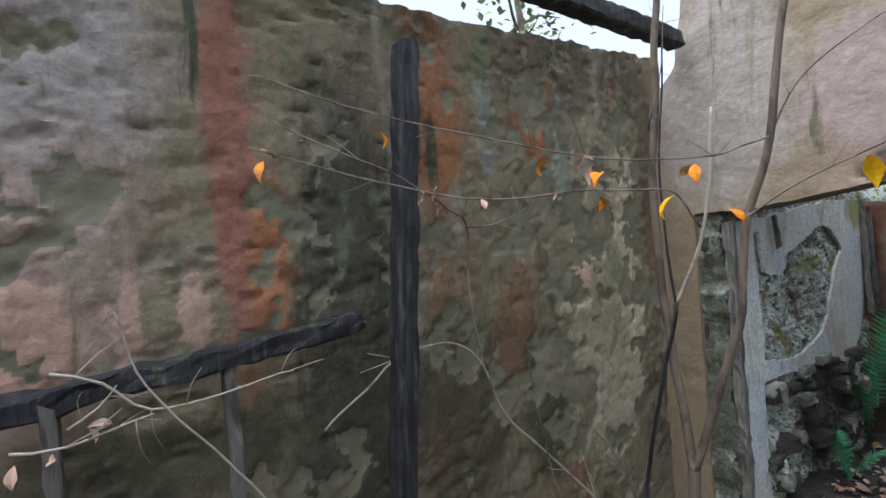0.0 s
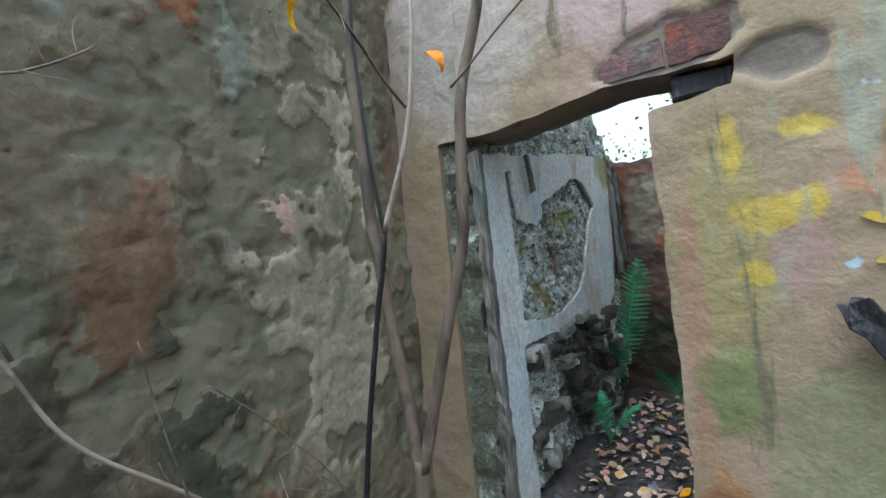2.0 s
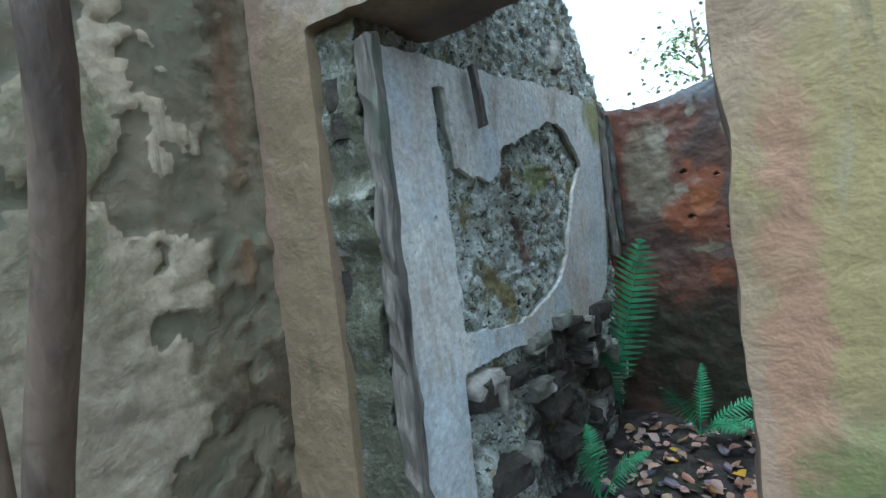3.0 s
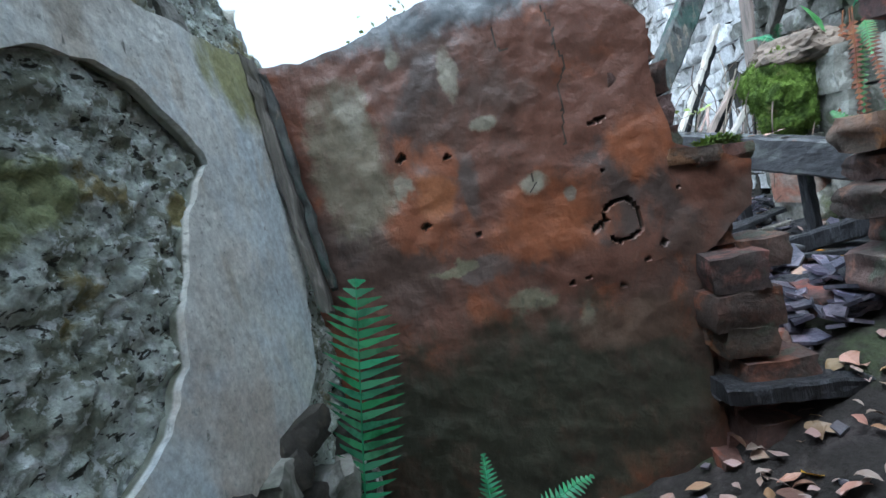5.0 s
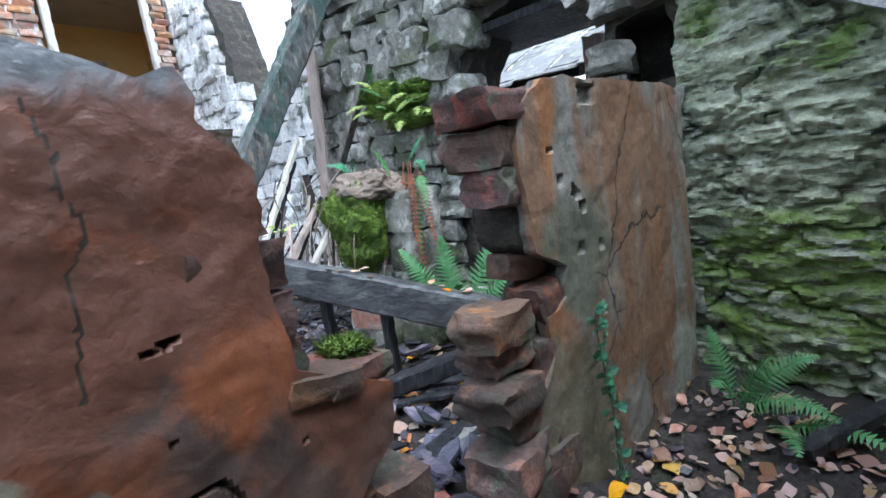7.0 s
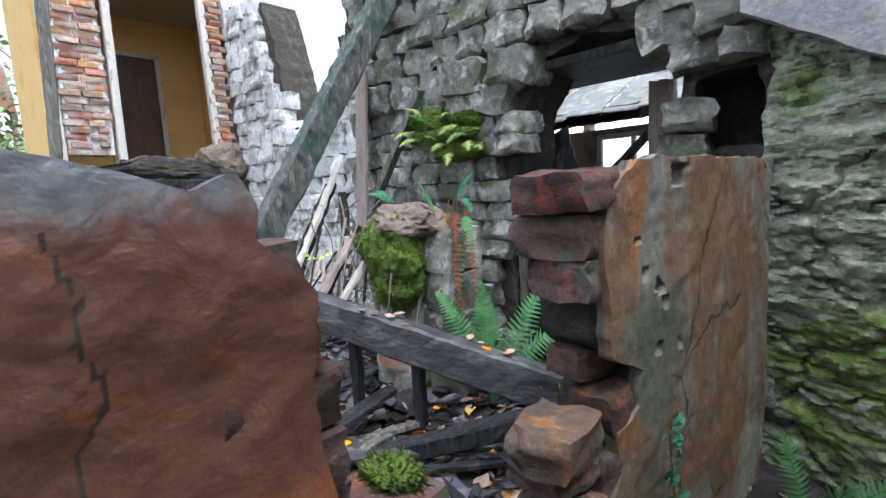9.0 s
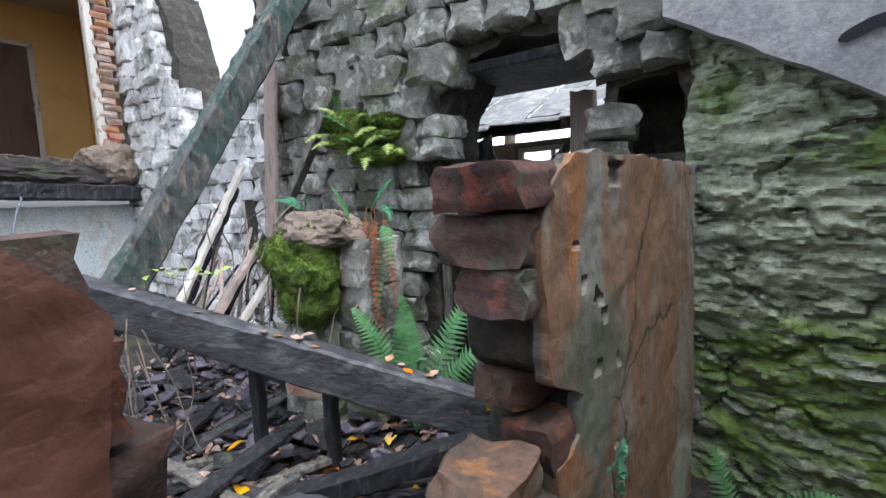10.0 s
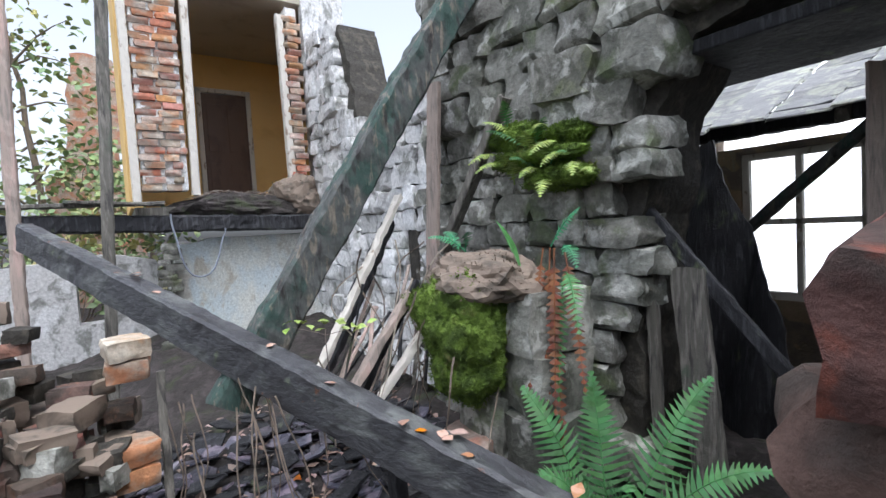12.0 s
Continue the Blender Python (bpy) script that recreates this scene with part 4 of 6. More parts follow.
# broken end of the stump, courses from the top down
for (x, y, z, w, d, h, rz, ry) in (
        (5.17, 5.16, 2.05, 0.29, 0.24, 0.10, 4, -3), (5.32, 5.20, 2.06, 0.16, 0.2, 0.09, -6, 2), (5.185, 5.19, 1.925, 0.21, 0.27, 0.115, 6, 2), (5.215, 5.16, 1.81, 0.22, 0.21, 0.125, -5, 4),
        (5.38, 5.26, 1.68, 0.2, 0.14, 0.12, 3, 0), (5.30, 5.20, 1.53, 0.20, 0.15, 0.085, -14, 8), (5.04, 5.14, 1.41, 0.27, 0.2, 0.11, 8, 4), (5.27, 5.12, 1.42, 0.16, 0.16, 0.12, -3, -4),
        (5.07, 5.17, 1.305, 0.21, 0.19, 0.085, -6, -2), (5.02, 5.13, 1.20, 0.27, 0.21, 0.105, 5, 5), (5.22, 5.13, 1.25, 0.14, 0.17, 0.13, -4, 3), (5.12, 5.16, 1.09, 0.22, 0.2, 0.09, -3, 1),
        (5.03, 5.13, 0.985, 0.29, 0.22, 0.115, 5, -3), (5.24, 5.13, 1.0, 0.13, 0.17, 0.14, -7, 2), (5.10, 5.14, 0.86, 0.28, 0.2, 0.10, -4, 3), (4.97, 5.12, 0.76, 0.32, 0.22, 0.09, 2, -4)):
    m = pose(x + 0.075, y - 0.01, z, 0, ry, rz) @ Matrix.Diagonal((w * 0.88, d * 0.85, h, 1))
    piece("brick", BROKEN, M_BRICK, m, wall_stump)
# low courses across the gap
for x, y, z, w, t in ((4.54, 5.12, 0.99, 0.21, 0.122), (4.536, 5.12, 0.887, 0.157, 0.096), (4.599, 5.12, 0.757, 0.227, 0.105), (4.548, 5.12, 1.109, 0.175, 0.114), (4.585, 5.12, 0.564, 0.227, 0.096), (4.888, 5.12, 0.518, 0.245, 0.105), (5.206, 5.12, 0.418, 0.227, 0.096), (5.148, 5.12, 0.841, 0.262, 0.122), (4.901, 5.12, 0.679, 0.262, 0.105), (5.279, 5.12, 0.881, 0.175, 0.157), (5.295, 5.12, 0.602, 0.192, 0.105)):
    brick(x, y, z, w, 0.2, t, wall_stump, rz=rnd.uniform(-5, 5), ry=rnd.uniform(-4, 4) + 8)
for zc, xs in ((0.55, (4.58, 4.80, 5.03, 5.22)), (0.46, (4.48, 4.70, 4.93, 5.14)), (0.37, (4.6, 4.82, 5.05))):
    for x in xs:
        brick(x, 5.13, zc, 0.20, 0.2, 0.092, wall_stump, rz=rnd.uniform(-4, 4), ry=rnd.uniform(-3, 3))
timber("timber_sill", (4.41, 5.05, 0.745), (5.234, 4.99, 0.647), 0.12, 0.06, M_BLACKWOOD, "black rotten timber laid in the brick wall", "timber")

# ---- timbers of the first room ----
timber("post", (2.92, 1.275, 0.15), (2.895, 1.515, 2.68), 0.075, 0.075, M_BLACKWOOD, "charred upright post green at its top against the wall", "post", 0.008)
timber("ceiling_beam", (2.95, 0.9, 2.99), (2.95, 3.2, 3.015), 0.09, 0.09, M_BLACKWOOD, "black wet roof beam along the wall head", "beam", 0.008)
rail = thing("broken_balustrade", "charred wooden rail on two flat posts by the wall", "balustrade")
timber("rail", (2.88, 1.285, 1.79), (2.88, -0.3, 1.66), 0.06, 0.06, M_BLACKWOOD, "splintered charred top rail", parent=rail, wear=0.012)
timber("baluster", (2.87, 0.925, 0.2), (2.87, 0.905, 1.75), 0.03, 0.055, M_GREYWOOD, "grey flat post", parent=rail)
timber("baluster", (2.87, 0.54, 0.2), (2.87, 0.545, 1.72), 0.03, 0.07, M_GREYWOOD, "grey flat post", parent=rail)
timber("leaning_plank", (4.275, 3.19, 1.36), (4.93, 3.04, 0.42), 0.045, 0.09, M_BLACKWOOD, "charred broken plank leaning on the ochre wall", "plank", 0.016)
frame_d = thing("doorway_post", "two grey rotten door posts in the broken doorway", "door frame")
timber("post", (3.115, 3.315, 0.2), (3.10, 3.32, 2.02), 0.045, 0.05, M_GREYWOOD, "grey split door post", parent=frame_d, wear=0.01)
timber("post", (3.03, 3.36, 0.2), (3.01, 3.38, 2.05), 0.05, 0.04, M_BRACE, "thin rotten strip", parent=frame_d, wear=0.01)
timber("corner_batten", (3.275, 5.08, 1.30), (3.255, 5.12, 2.12), 0.05, 0.035, M_GREYWOOD, "split rotten batten in the wall corner", "batten", 0.01)
timber("corner_batten", (3.31, 5.105, 1.36), (3.285, 5.12, 2.06), 0.025, 0.025, M_BRACE, "split rotten batten in the wall corner", "batten", 0.01)
timber("wall_splinter", (3.17, 3.77, 1.86), (3.165, 3.755, 2.04), 0.035, 0.02, M_GREYWOOD, "short dark stick stuck in the plaster edge", "stick", 0.006)
for i in range(46):
    brick(2.94 + rnd.uniform(-0.02, 0.05), 3.38 + rnd.uniform(-0.04, 0.1), rnd.uniform(0.2, 2.0), rnd.uniform(0.05, 0.1), rnd.uniform(0.06, 0.14), rnd.uniform(0.04, 0.1), wall_b, M_CORE if i % 3 else M_STONE, rz=rnd.uniform(0, 90), name="stone")
brick(3.76, 3.318, 2.205, 0.21, 0.07, 0.10, wall_b, M_BRICK, ry=-2)
brick(3.965, 3.316, 2.225, 0.19, 0.07, 0.13, wall_b, M_BRICK, ry=-3)
timber("lintel_end", (3.87, 3.42, 2.09), (4.12, 3.42, 2.085), 0.2, 0.085, M_BLACKWOOD, "black rotten lintel end in the doorway head", "lintel", 0.006)
# rough head of the passage wall
for i in range(26):
    u = 3.42 + i * 0.075
    brick(3.04 + rnd.uniform(-0.1, 0.05), u, 2.13 + rnd.uniform(0, 0.26) + 0.1 * (u < 4.3), 0.26, 0.17, 0.13, wall_c, M_STONE, rz=rnd.uniform(0, 90), name="stone")
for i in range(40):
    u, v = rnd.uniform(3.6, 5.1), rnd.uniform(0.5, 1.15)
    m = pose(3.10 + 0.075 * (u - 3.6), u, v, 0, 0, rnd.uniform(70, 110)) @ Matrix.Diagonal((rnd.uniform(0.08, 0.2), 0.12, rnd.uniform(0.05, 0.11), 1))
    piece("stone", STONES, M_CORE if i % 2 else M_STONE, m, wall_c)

# ---- collapsed room: timbers ----
timber("fallen_beam", (6.05, 5.50, 1.04), (4.25, 9.55, 2.20), 0.11, 0.20, M_BEAM, "heavy wet grey beam fallen across the room", "beam", 0.006)
timber("fallen_beam", (5.97, 5.45, 1.07), (5.25, 6.60, 0.66), 0.10, 0.10, M_BLACKWOOD, "black beam lying low among the debris", "beam", 0.007)
timber("leaning_beam", (5.15, 7.46, 1.35), (6.85, 7.52, 3.85), 0.13, 0.19, M_BRACE, "mossy grey rafter leaning on the stone wall", "beam", 0.010)
timber("wall_plank", (6.62, 8.02, 1.2), (6.66, 7.86, 3.1), 0.14, 0.03, M_PALEWOOD, "pale upright plank against the wall", "plank", 0.004)
timber("wall_plank", (6.50, 7.62, 1.95), (6.64, 7.13, 2.82), 0.09, 0.05, M_GREYWOOD, "grey leaning plank against the wall", "plank", 0.006)
for a, b, w, m, lb in (((5.55, 7.16, 1.30), (5.90, 7.06, 1.80), 0.09, M_PALEWOOD, "pinkish bare plank end among the ruins"), ((5.64, 7.08, 1.25), (6.0, 6.98, 1.73), 0.06, M_TRIM, "plank with flaking white paint"),
                       ((5.60, 7.22, 1.2), (5.98, 7.12, 1.85), 0.05, M_BLACKWOOD, "black splintered lath leaning in the collapse"), ((5.45, 7.35, 1.3), (6.15, 7.55, 2.3), 0.05, M_TRIM, "thin lath with flaking white paint"), ((5.5, 7.5, 1.2), (6.1, 7.6, 2.15), 0.12, M_BLACKWOOD, "black burnt board leaning in the collapse")):
    timber("broken_lath", a, b, w, 0.03, m, lb, "plank", 0.010, group="broken laths in the collapse")
for i in range(14):
    a = Vector((5.5 + rnd.uniform(0, 0.6), 7.3 + rnd.uniform(-0.15, 0.3), 1.15 + rnd.uniform(0, 0.2)))
    timber("broken_lath", a, a + Vector((rnd.uniform(0.1, 0.5), rnd.uniform(-0.1, 0.25), rnd.uniform(0.3, 0.8))), 0.022, 0.01, rnd.choice((M_GREYWOOD, M_BLACKWOOD, M_PALEWOOD)), "thin splintered lath in a heap", "lath", 0.004, group="broken laths in the collapse")
for x, y, zt in ((5.60, 6.72, 1.35), (5.74, 6.35, 1.25)):
    timber("stud", (x, y, 0.5), (x, y, zt), 0.07, 0.05, M_BLACKWOOD, "dark short upright stud under the beam", "stud", 0.006, group="studs under the beam")
timber("door_board", (6.95, 6.18, 0.5), (6.95, 6.30, 1.85), 0.16, 0.03, M_GREYWOOD, "brown upright board in the doorway", "board", 0.004)
timber("door_board", (6.92, 6.44, 0.6), (6.92, 6.46, 2.1), 0.05, 0.05, M_GREYWOOD, "brown upright board in the doorway", "board", 0.004)
timber("fallen_rafter", (6.95, 6.50, 2.15), (7.05, 5.80, 1.25), 0.06, 0.06, M_BLACKWOOD, "dark rafter slanting across the doorway", "rafter", 0.006)
for (a, b, w) in (((5.1, 6.7, 0.72), (5.75, 6.35, 0.80), 0.05), ((5.2, 6.9, 0.75), (5.9, 6.75, 0.8), 0.04), ((4.8, 6.6, 0.72), (5.3, 7.2, 0.9), 0.08), ((5.0, 7.2, 0.8), (5.5, 6.9, 0.75), 0.05), ((4.75, 6.1, 0.72), (5.1, 6.6, 0.75), 0.05)):
    timber("debris_stick", a, b, w, 0.03, M_GREYWOOD, "broken stick lying in the debris", "stick", 0.006, group="sticks in the debris")

# ---- mossy pillar of stones ----
pillar = thing("stone_pillar", "crumbling stone pillar with a thick cap of moss", "pillar")
for i, (x, y, z, w, d, h) in enumerate(((6.2, 6.95, 0.55, 0.4, 0.5, 0.3), (6.25, 6.6, 0.6, 0.4, 0.3, 0.3), (6.2, 6.9, 0.85, 0.36, 0.4, 0.25), (6.3, 6.55, 0.9, 0.34, 0.26, 0.26), (6.28, 6.56, 1.16, 0.32, 0.26, 0.25), (6.3, 6.58, 1.42, 0.32, 0.24, 0.26), (6.3, 6.6, 1.68, 0.34, 0.26, 0.26), (6.25, 6.85, 1.2, 0.3, 0.3, 0.3))):
    brick(x, y, z, w, d, h, pillar, M_STONE, rz=rnd.uniform(-12, 12), name="stone")
brick(6.08, 6.86, 1.03, 0.22, 0.26, 0.24, pillar, M_OBRICK, rz=20)


def mound(name, c, r, mat, parent, seed, flat=1.0, bits=2500, label=""):
    """A lump of moss: an uneven body bristling with short blades."""
    rng = random.Random(seed)
    bm = bmesh.new()
    bmesh.ops.create_icosphere(bm, subdivisions=4, radius=1.0)
    c = Vector(c)
    base = []
    for v in bm.verts:
        q = v.co.copy()
        s = 1 + 0.28 * noise.noise(q * 1.6 + Vector((seed, 0, 0))) + 0.12 * noise.noise(q * 5 + Vector((0, seed, 0)))
        v.co = c + Vector((q.x * r[0], q.y * r[1], q.z * r[2])) * s
        base.append((v.co.copy(), q))
    for i in range(bits):
        p, q = rng.choice(base)
        d = (q + Vector((rng.uniform(-1, 1), rng.uniform(-1, 1), rng.uniform(-0.4, 1)))).normalized() * rng.uniform(0.008, 0.022)
        s = d.cross(Vector((rng.random(), rng.random(), rng.random()))).normalized() * 0.004
        o = p + Vector((rng.uniform(-1, 1), rng.uniform(-1, 1), rng.uniform(-1, 1))) * 0.01
        a = [bm.verts.new(o - s), bm.verts.new(o + s), bm.verts.new(o + d)]
        bm.faces.new(a)
    return part(name, bm, mat, parent, label)


mound("moss_cap", (6.03, 6.86, 1.70), (0.19, 0.25, 0.22), M_MOSS, pillar, 3, bits=5000, label="bright green cushion of moss")
mound("moss_cap", (6.05, 6.82, 1.50), (0.15, 0.17, 0.17), M_MOSS, pillar, 8, bits=3000, label="bright green cushion of moss")
mound("earth_cap", (6.15, 6.82, 1.86), (0.22, 0.30, 0.13), M_ROOT, pillar, 5, bits=500, label="brown earth with roots")
for c, r, s in (((6.66, 6.95, 2.45), (0.12, 0.3, 0.06), 11), ((6.68, 6.80, 2.33), (0.12, 0.22, 0.06), 12), ((6.66, 7.08, 2.58), (0.1, 0.2, 0.07), 13), ((6.72, 6.75, 2.55), (0.1, 0.12, 0.05), 14)):
    ob = mound("moss_clump", c, r, M_MOSS, None, s, bits=2200)
    tagged(ob, "bright green moss clump on the ruined stone wall", "moss", "moss on the wall")
ob = mound("moss_clump", (4.66, 5.24, 1.50), (0.05, 0.07, 0.015), M_MOSS, None, 17, bits=500)
tagged(ob, "thin green moss on the broken brick top", "moss", "moss on the wall")

# ---- ragged rubble wall beside the beam ----
heap = thing("rubble_wall", "ragged stump of stone and orange brick wall with litter", "wall ruin")
for i in range(430):
    x, y = 3.6 + rnd.uniform(0, 1.15), 6.5 + rnd.uniform(0, 1.1)
    zt = 1.72 + (4.75 - x) * 0.42 - (7.6 - y) * 0.75
    zz = max(0.5, zt - rnd.uniform(0, 0.35) ** 1.0)
    brick(x, y, zz, rnd.uniform(0.05, 0.16), rnd.uniform(0.05, 0.14), rnd.uniform(0.04, 0.10), heap, rnd.choice((M_STONE, M_ROOT, M_CORE, M_CORE, M_BRICK)), rz=rnd.uniform(0, 180), ry=rnd.uniform(-10, 10), name="stone")
for i, z in enumerate((1.72, 1.64, 1.36, 1.28, 1.02, 0.94)):
    brick(4.78, 7.32 - 0.12 * (i // 2), z, 0.14, 0.16, 0.072, heap, M_OBRICK, rz=rnd.uniform(-12, 12))
timber("edge_post", (4.87, 7.05, 0.6), (4.88, 7.25, 1.62), 0.025, 0.03, M_GREYWOOD, "thin grey stake by the rubble", "stake", 0.004)

# ---- facade with the upper room ----
facade = thing("facade", "ruined brick and stone front of the house", "facade", kind="structure")
for zc in range(29):
    z = 2.68 + zc * 0.078
    u = 5.02 + (0.05 if zc % 2 else 0)
    cut = 5.5 if zc > 4 else 5.38
    while u < cut - 0.08:
        brick(u + 0.1, 11.0 + rnd.uniform(-0.02, 0.02), z, min(0.2, cut - u) - 0.01, 0.22, 0.066, facade, M_OBRICK, rz=rnd.uniform(-2, 2))
        u += 0.205
    if zc < 27:
        brick(6.70 + (0.03 if zc % 2 else -0.02), 11.0, z, 0.17, 0.22, 0.066, facade, M_OBRICK, rz=rnd.uniform(-3, 3))


def boxes(name, blist, mat, parent=None, label="", bevel=0.006):
    bm = bmesh.new()
    for sx, sy, sz, x, y, z in blist:
        bm_box(bm, sx, sy, sz, pose(x, y, z))
    if bevel:
        bmesh.ops.bevel(bm, geom=bm.edges[:], offset=bevel, segments=1, affect="EDGES")
    return part(name, bm, mat, parent, label)


boxes("mortar", [(0.42, 0.18, 2.3, 5.25, 11.01, 3.8), (0.13, 0.18, 2.2, 6.71, 11.01, 3.75)], M_LIME, facade, "pale lime mortar")
timber("jamb", (5.53, 10.95, 2.6), (5.56, 10.95, 5.1), 0.10, 0.08, M_TRIM, "cream painted timber jamb", parent=facade, wear=0.003)
timber("jamb", (6.60, 10.95, 2.7), (6.57, 10.95, 4.75), 0.10, 0.08, M_TRIM, "cream painted timber jamb", parent=facade, wear=0.003)
timber("jamb", (4.98, 10.93, 2.5), (4.98, 10.93, 5.1), 0.10, 0.08, M_TRIM, "pale painted timber jamb", parent=facade, wear=0.003)
sheet("lower_wall", lambda u, v, d: (u, 10.98 - d, v), rough_outline([(5.15, 0.4), (6.95, 0.4), (6.95, 2.12), (5.7, 2.12), (5.3, 2.05), (5.2, 1.5)], 0.02, 0.06, 3, fixed=(0, 1)), [], 0.3, 0.05, lambda u, v: (0.01 * nz(u, v, 4, 2), 1.0), M_C, facade, "grey plastered lower wall")
sheet("lower_wall", lambda u, v, d: (u, 11.9 - d, v), rough_outline([(2.8, 0.4), (5.15, 0.4), (5.15, 1.9), (4.6, 2.0), (3.6, 1.9), (2.8, 1.8)], 0.02, 0.06, 3), [[(4.35, 1.2), (4.7, 1.2), (4.7, 1.85), (4.35, 1.85)]], 0.3, 0.05, lambda u, v: (0.01 * nz(u, v, 4, 2), 1.0), M_LIME, facade, "pale lower wall")
for i in range(22):
    brick(5.2 + rnd.uniform(-0.06, 0.1), 10.85, 0.9 + i * 0.055, rnd.uniform(0.1, 0.2), 0.16, 0.07, facade, M_STONE, rz=rnd.uniform(-20, 20), name="stone")
timber("floor_beam", (3.0, 10.72, 2.36), (6.95, 10.78, 2.24), 0.16, 0.17, M_BLACKWOOD, "charred floor beam across the house front", "beam", 0.012)
timber("floor_board", (3.0, 10.68, 2.48), (5.2, 10.72, 2.50), 0.2, 0.035, M_GREYWOOD, "grey rotten floor board on the beam", "board", 0.006)
timber("floor_board", (4.4, 10.60, 2.52), (5.1, 10.64, 2.49), 0.12, 0.03, M_GREYWOOD, "grey rotten floor board on the beam", "board", 0.006)
upper = thing("room_shell", "bare upper room with orange painted walls", "room", kind="structure")
boxes("floor", [(2.6, 2.6, 0.12, 6.25, 12.3, 2.42)], M_GREYWOOD, upper, "dusty board floor")
boxes("wall", [(2.5, 0.12, 3.0, 6.2, 13.45, 3.98)], M_ORANGE, upper, "orange painted wall")
boxes("wall", [(0.12, 2.2, 3.0, 7.42, 12.28, 3.98)], M_ORANGE, upper, "orange painted wall")
boxes("wall", [(0.12, 2.2, 3.0, 4.98, 12.28, 3.98)], M_ORANGE, upper, "orange painted wall")
boxes("wall", [(0.56, 0.12, 3.0, 7.18, 11.12, 3.98)], M_LIME, upper, "pale outer wall")
boxes("ceiling", [(2.4, 2.3, 0.1, 6.2, 12.25, 5.05)], M_CEIL, upper, "dim plaster ceiling")
door = thing("door_1", "dark brown door standing in the orange room", "door", kind="structure")
boxes("leaf", [(0.66, 0.04, 1.95, 6.34, 13.35, 3.42)], M_DOOR, door)
boxes("panel", [(0.24, 0.012, 0.75, 6.19, 13.325, 3.85), (0.24, 0.012, 0.75, 6.49, 13.325, 3.85), (0.24, 0.012, 0.7, 6.19, 13.325, 2.95), (0.24, 0.012, 0.7, 6.49, 13.325, 2.95)], M_DOOR, door)
boxes("frame", [(0.07, 0.06, 2.02, 5.975, 13.36, 3.46), (0.07, 0.06, 2.02, 6.71, 13.36, 3.46), (0.81, 0.06, 0.07, 6.34, 13.36, 4.44)], M_TRIM, door, "worn white door frame")
ob = mound("earth_mound", (6.0, 11.0, 2.42), (0.75, 0.35, 0.2), M_SOIL, None, 21, bits=900)
tagged(ob, "heap of earth and twigs on the upper floor", "debris")
ob = mound("earth_mound", (6.65, 10.95, 2.55), (0.3, 0.3, 0.28), M_ROOT, None, 22, bits=1500)
tagged(ob, "heap of earth and twigs on the upper floor", "debris")
timber("upright_pole", (4.66, 9.5, 0.8), (4.85, 9.5, 4.6), 0.09, 0.08, M_GREYWOOD, "brown upright pole in the open front", "pole", 0.006)
timber("upright_pole", (4.12, 9.9, 0.8), (4.2, 9.9, 4.6), 0.09, 0.08, M_PALEWOOD, "pale upright pole in the open front", "pole", 0.006)


# ---- space seen through the stone doorway ----
win = thing("window_1", "white wooden window with four panes in a dim outhouse", "window", kind="structure")
boxes("frame", [(0.06, 0.06, 1.30, 9.5, 7.08, 1.95), (0.06, 0.06, 1.30, 9.5, 6.25, 1.95), (0.06, 0.05, 1.2, 9.5, 6.68, 1.95), (0.06, 0.83, 0.06, 9.5, 6.665, 2.56), (0.06, 0.83, 0.05, 9.5, 6.665, 1.98), (0.06, 0.9, 0.08, 9.5, 6.665, 1.33)], M_TRIM, win)
for y in (6.88, 6.46):
    for z in (2.27, 1.66):
        pn = boxes("pane", [(0.006, 0.37, 0.53, 9.5, y, z)], M_GLASS, win, bevel=0)
        pn.visible_shadow = False
sheet("wall_outhouse", on_x(9.45, -1), [(4.0, 0.2), (8.6, 0.2), (8.6, 2.65), (4.0, 2.65)], [[(6.22, 1.3), (7.11, 1.3), (7.11, 2.59), (6.22, 2.59)]], 0.2, 0.06, patchy(2, -0.1, 3, 0.01), M_B)
tagged(bpy.data.objects["wall_outhouse"], "dim plaster wall of the outhouse", "wall", kind="structure")
# added emissive panel, stands in for blown-out sky behind the panes
M_GLOW = bpy.data.materials.new("glowing_sky_panel")
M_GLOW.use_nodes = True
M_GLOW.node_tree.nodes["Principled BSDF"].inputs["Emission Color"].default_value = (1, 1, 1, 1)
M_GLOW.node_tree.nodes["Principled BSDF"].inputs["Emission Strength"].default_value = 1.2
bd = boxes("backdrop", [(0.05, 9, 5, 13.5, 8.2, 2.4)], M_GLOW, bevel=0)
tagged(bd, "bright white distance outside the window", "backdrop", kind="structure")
roof = thing("lean_to_roof", "sagging slate lean-to roof with moss", "roof")
for i in range(9):
    for j in range(12):
        m = pose(8.1 + i * 0.21, 4.6 + j * 0.32, 2.70 + i * 0.10 - 0.02 * (j % 2), 0, -25 + rnd.uniform(-3, 3), rnd.uniform(-4, 4)) @ Matrix.Diagonal((0.3, 0.31, 0.02, 1))
        piece("slate", BRICKS, M_SLATEB, m, roof)
for y in (5.2, 6.0, 6.8, 7.6):
    timber("rafter", (8.0, y, 2.58), (9.9, y, 3.48), 0.06, 0.08, M_GREYWOOD, "dark rafter", parent=roof)
timber("purlin", (8.1, 4.4, 2.62), (8.1, 8.4, 2.62), 0.1, 0.12, M_BLACKWOOD, "charred wall plate", parent=roof)
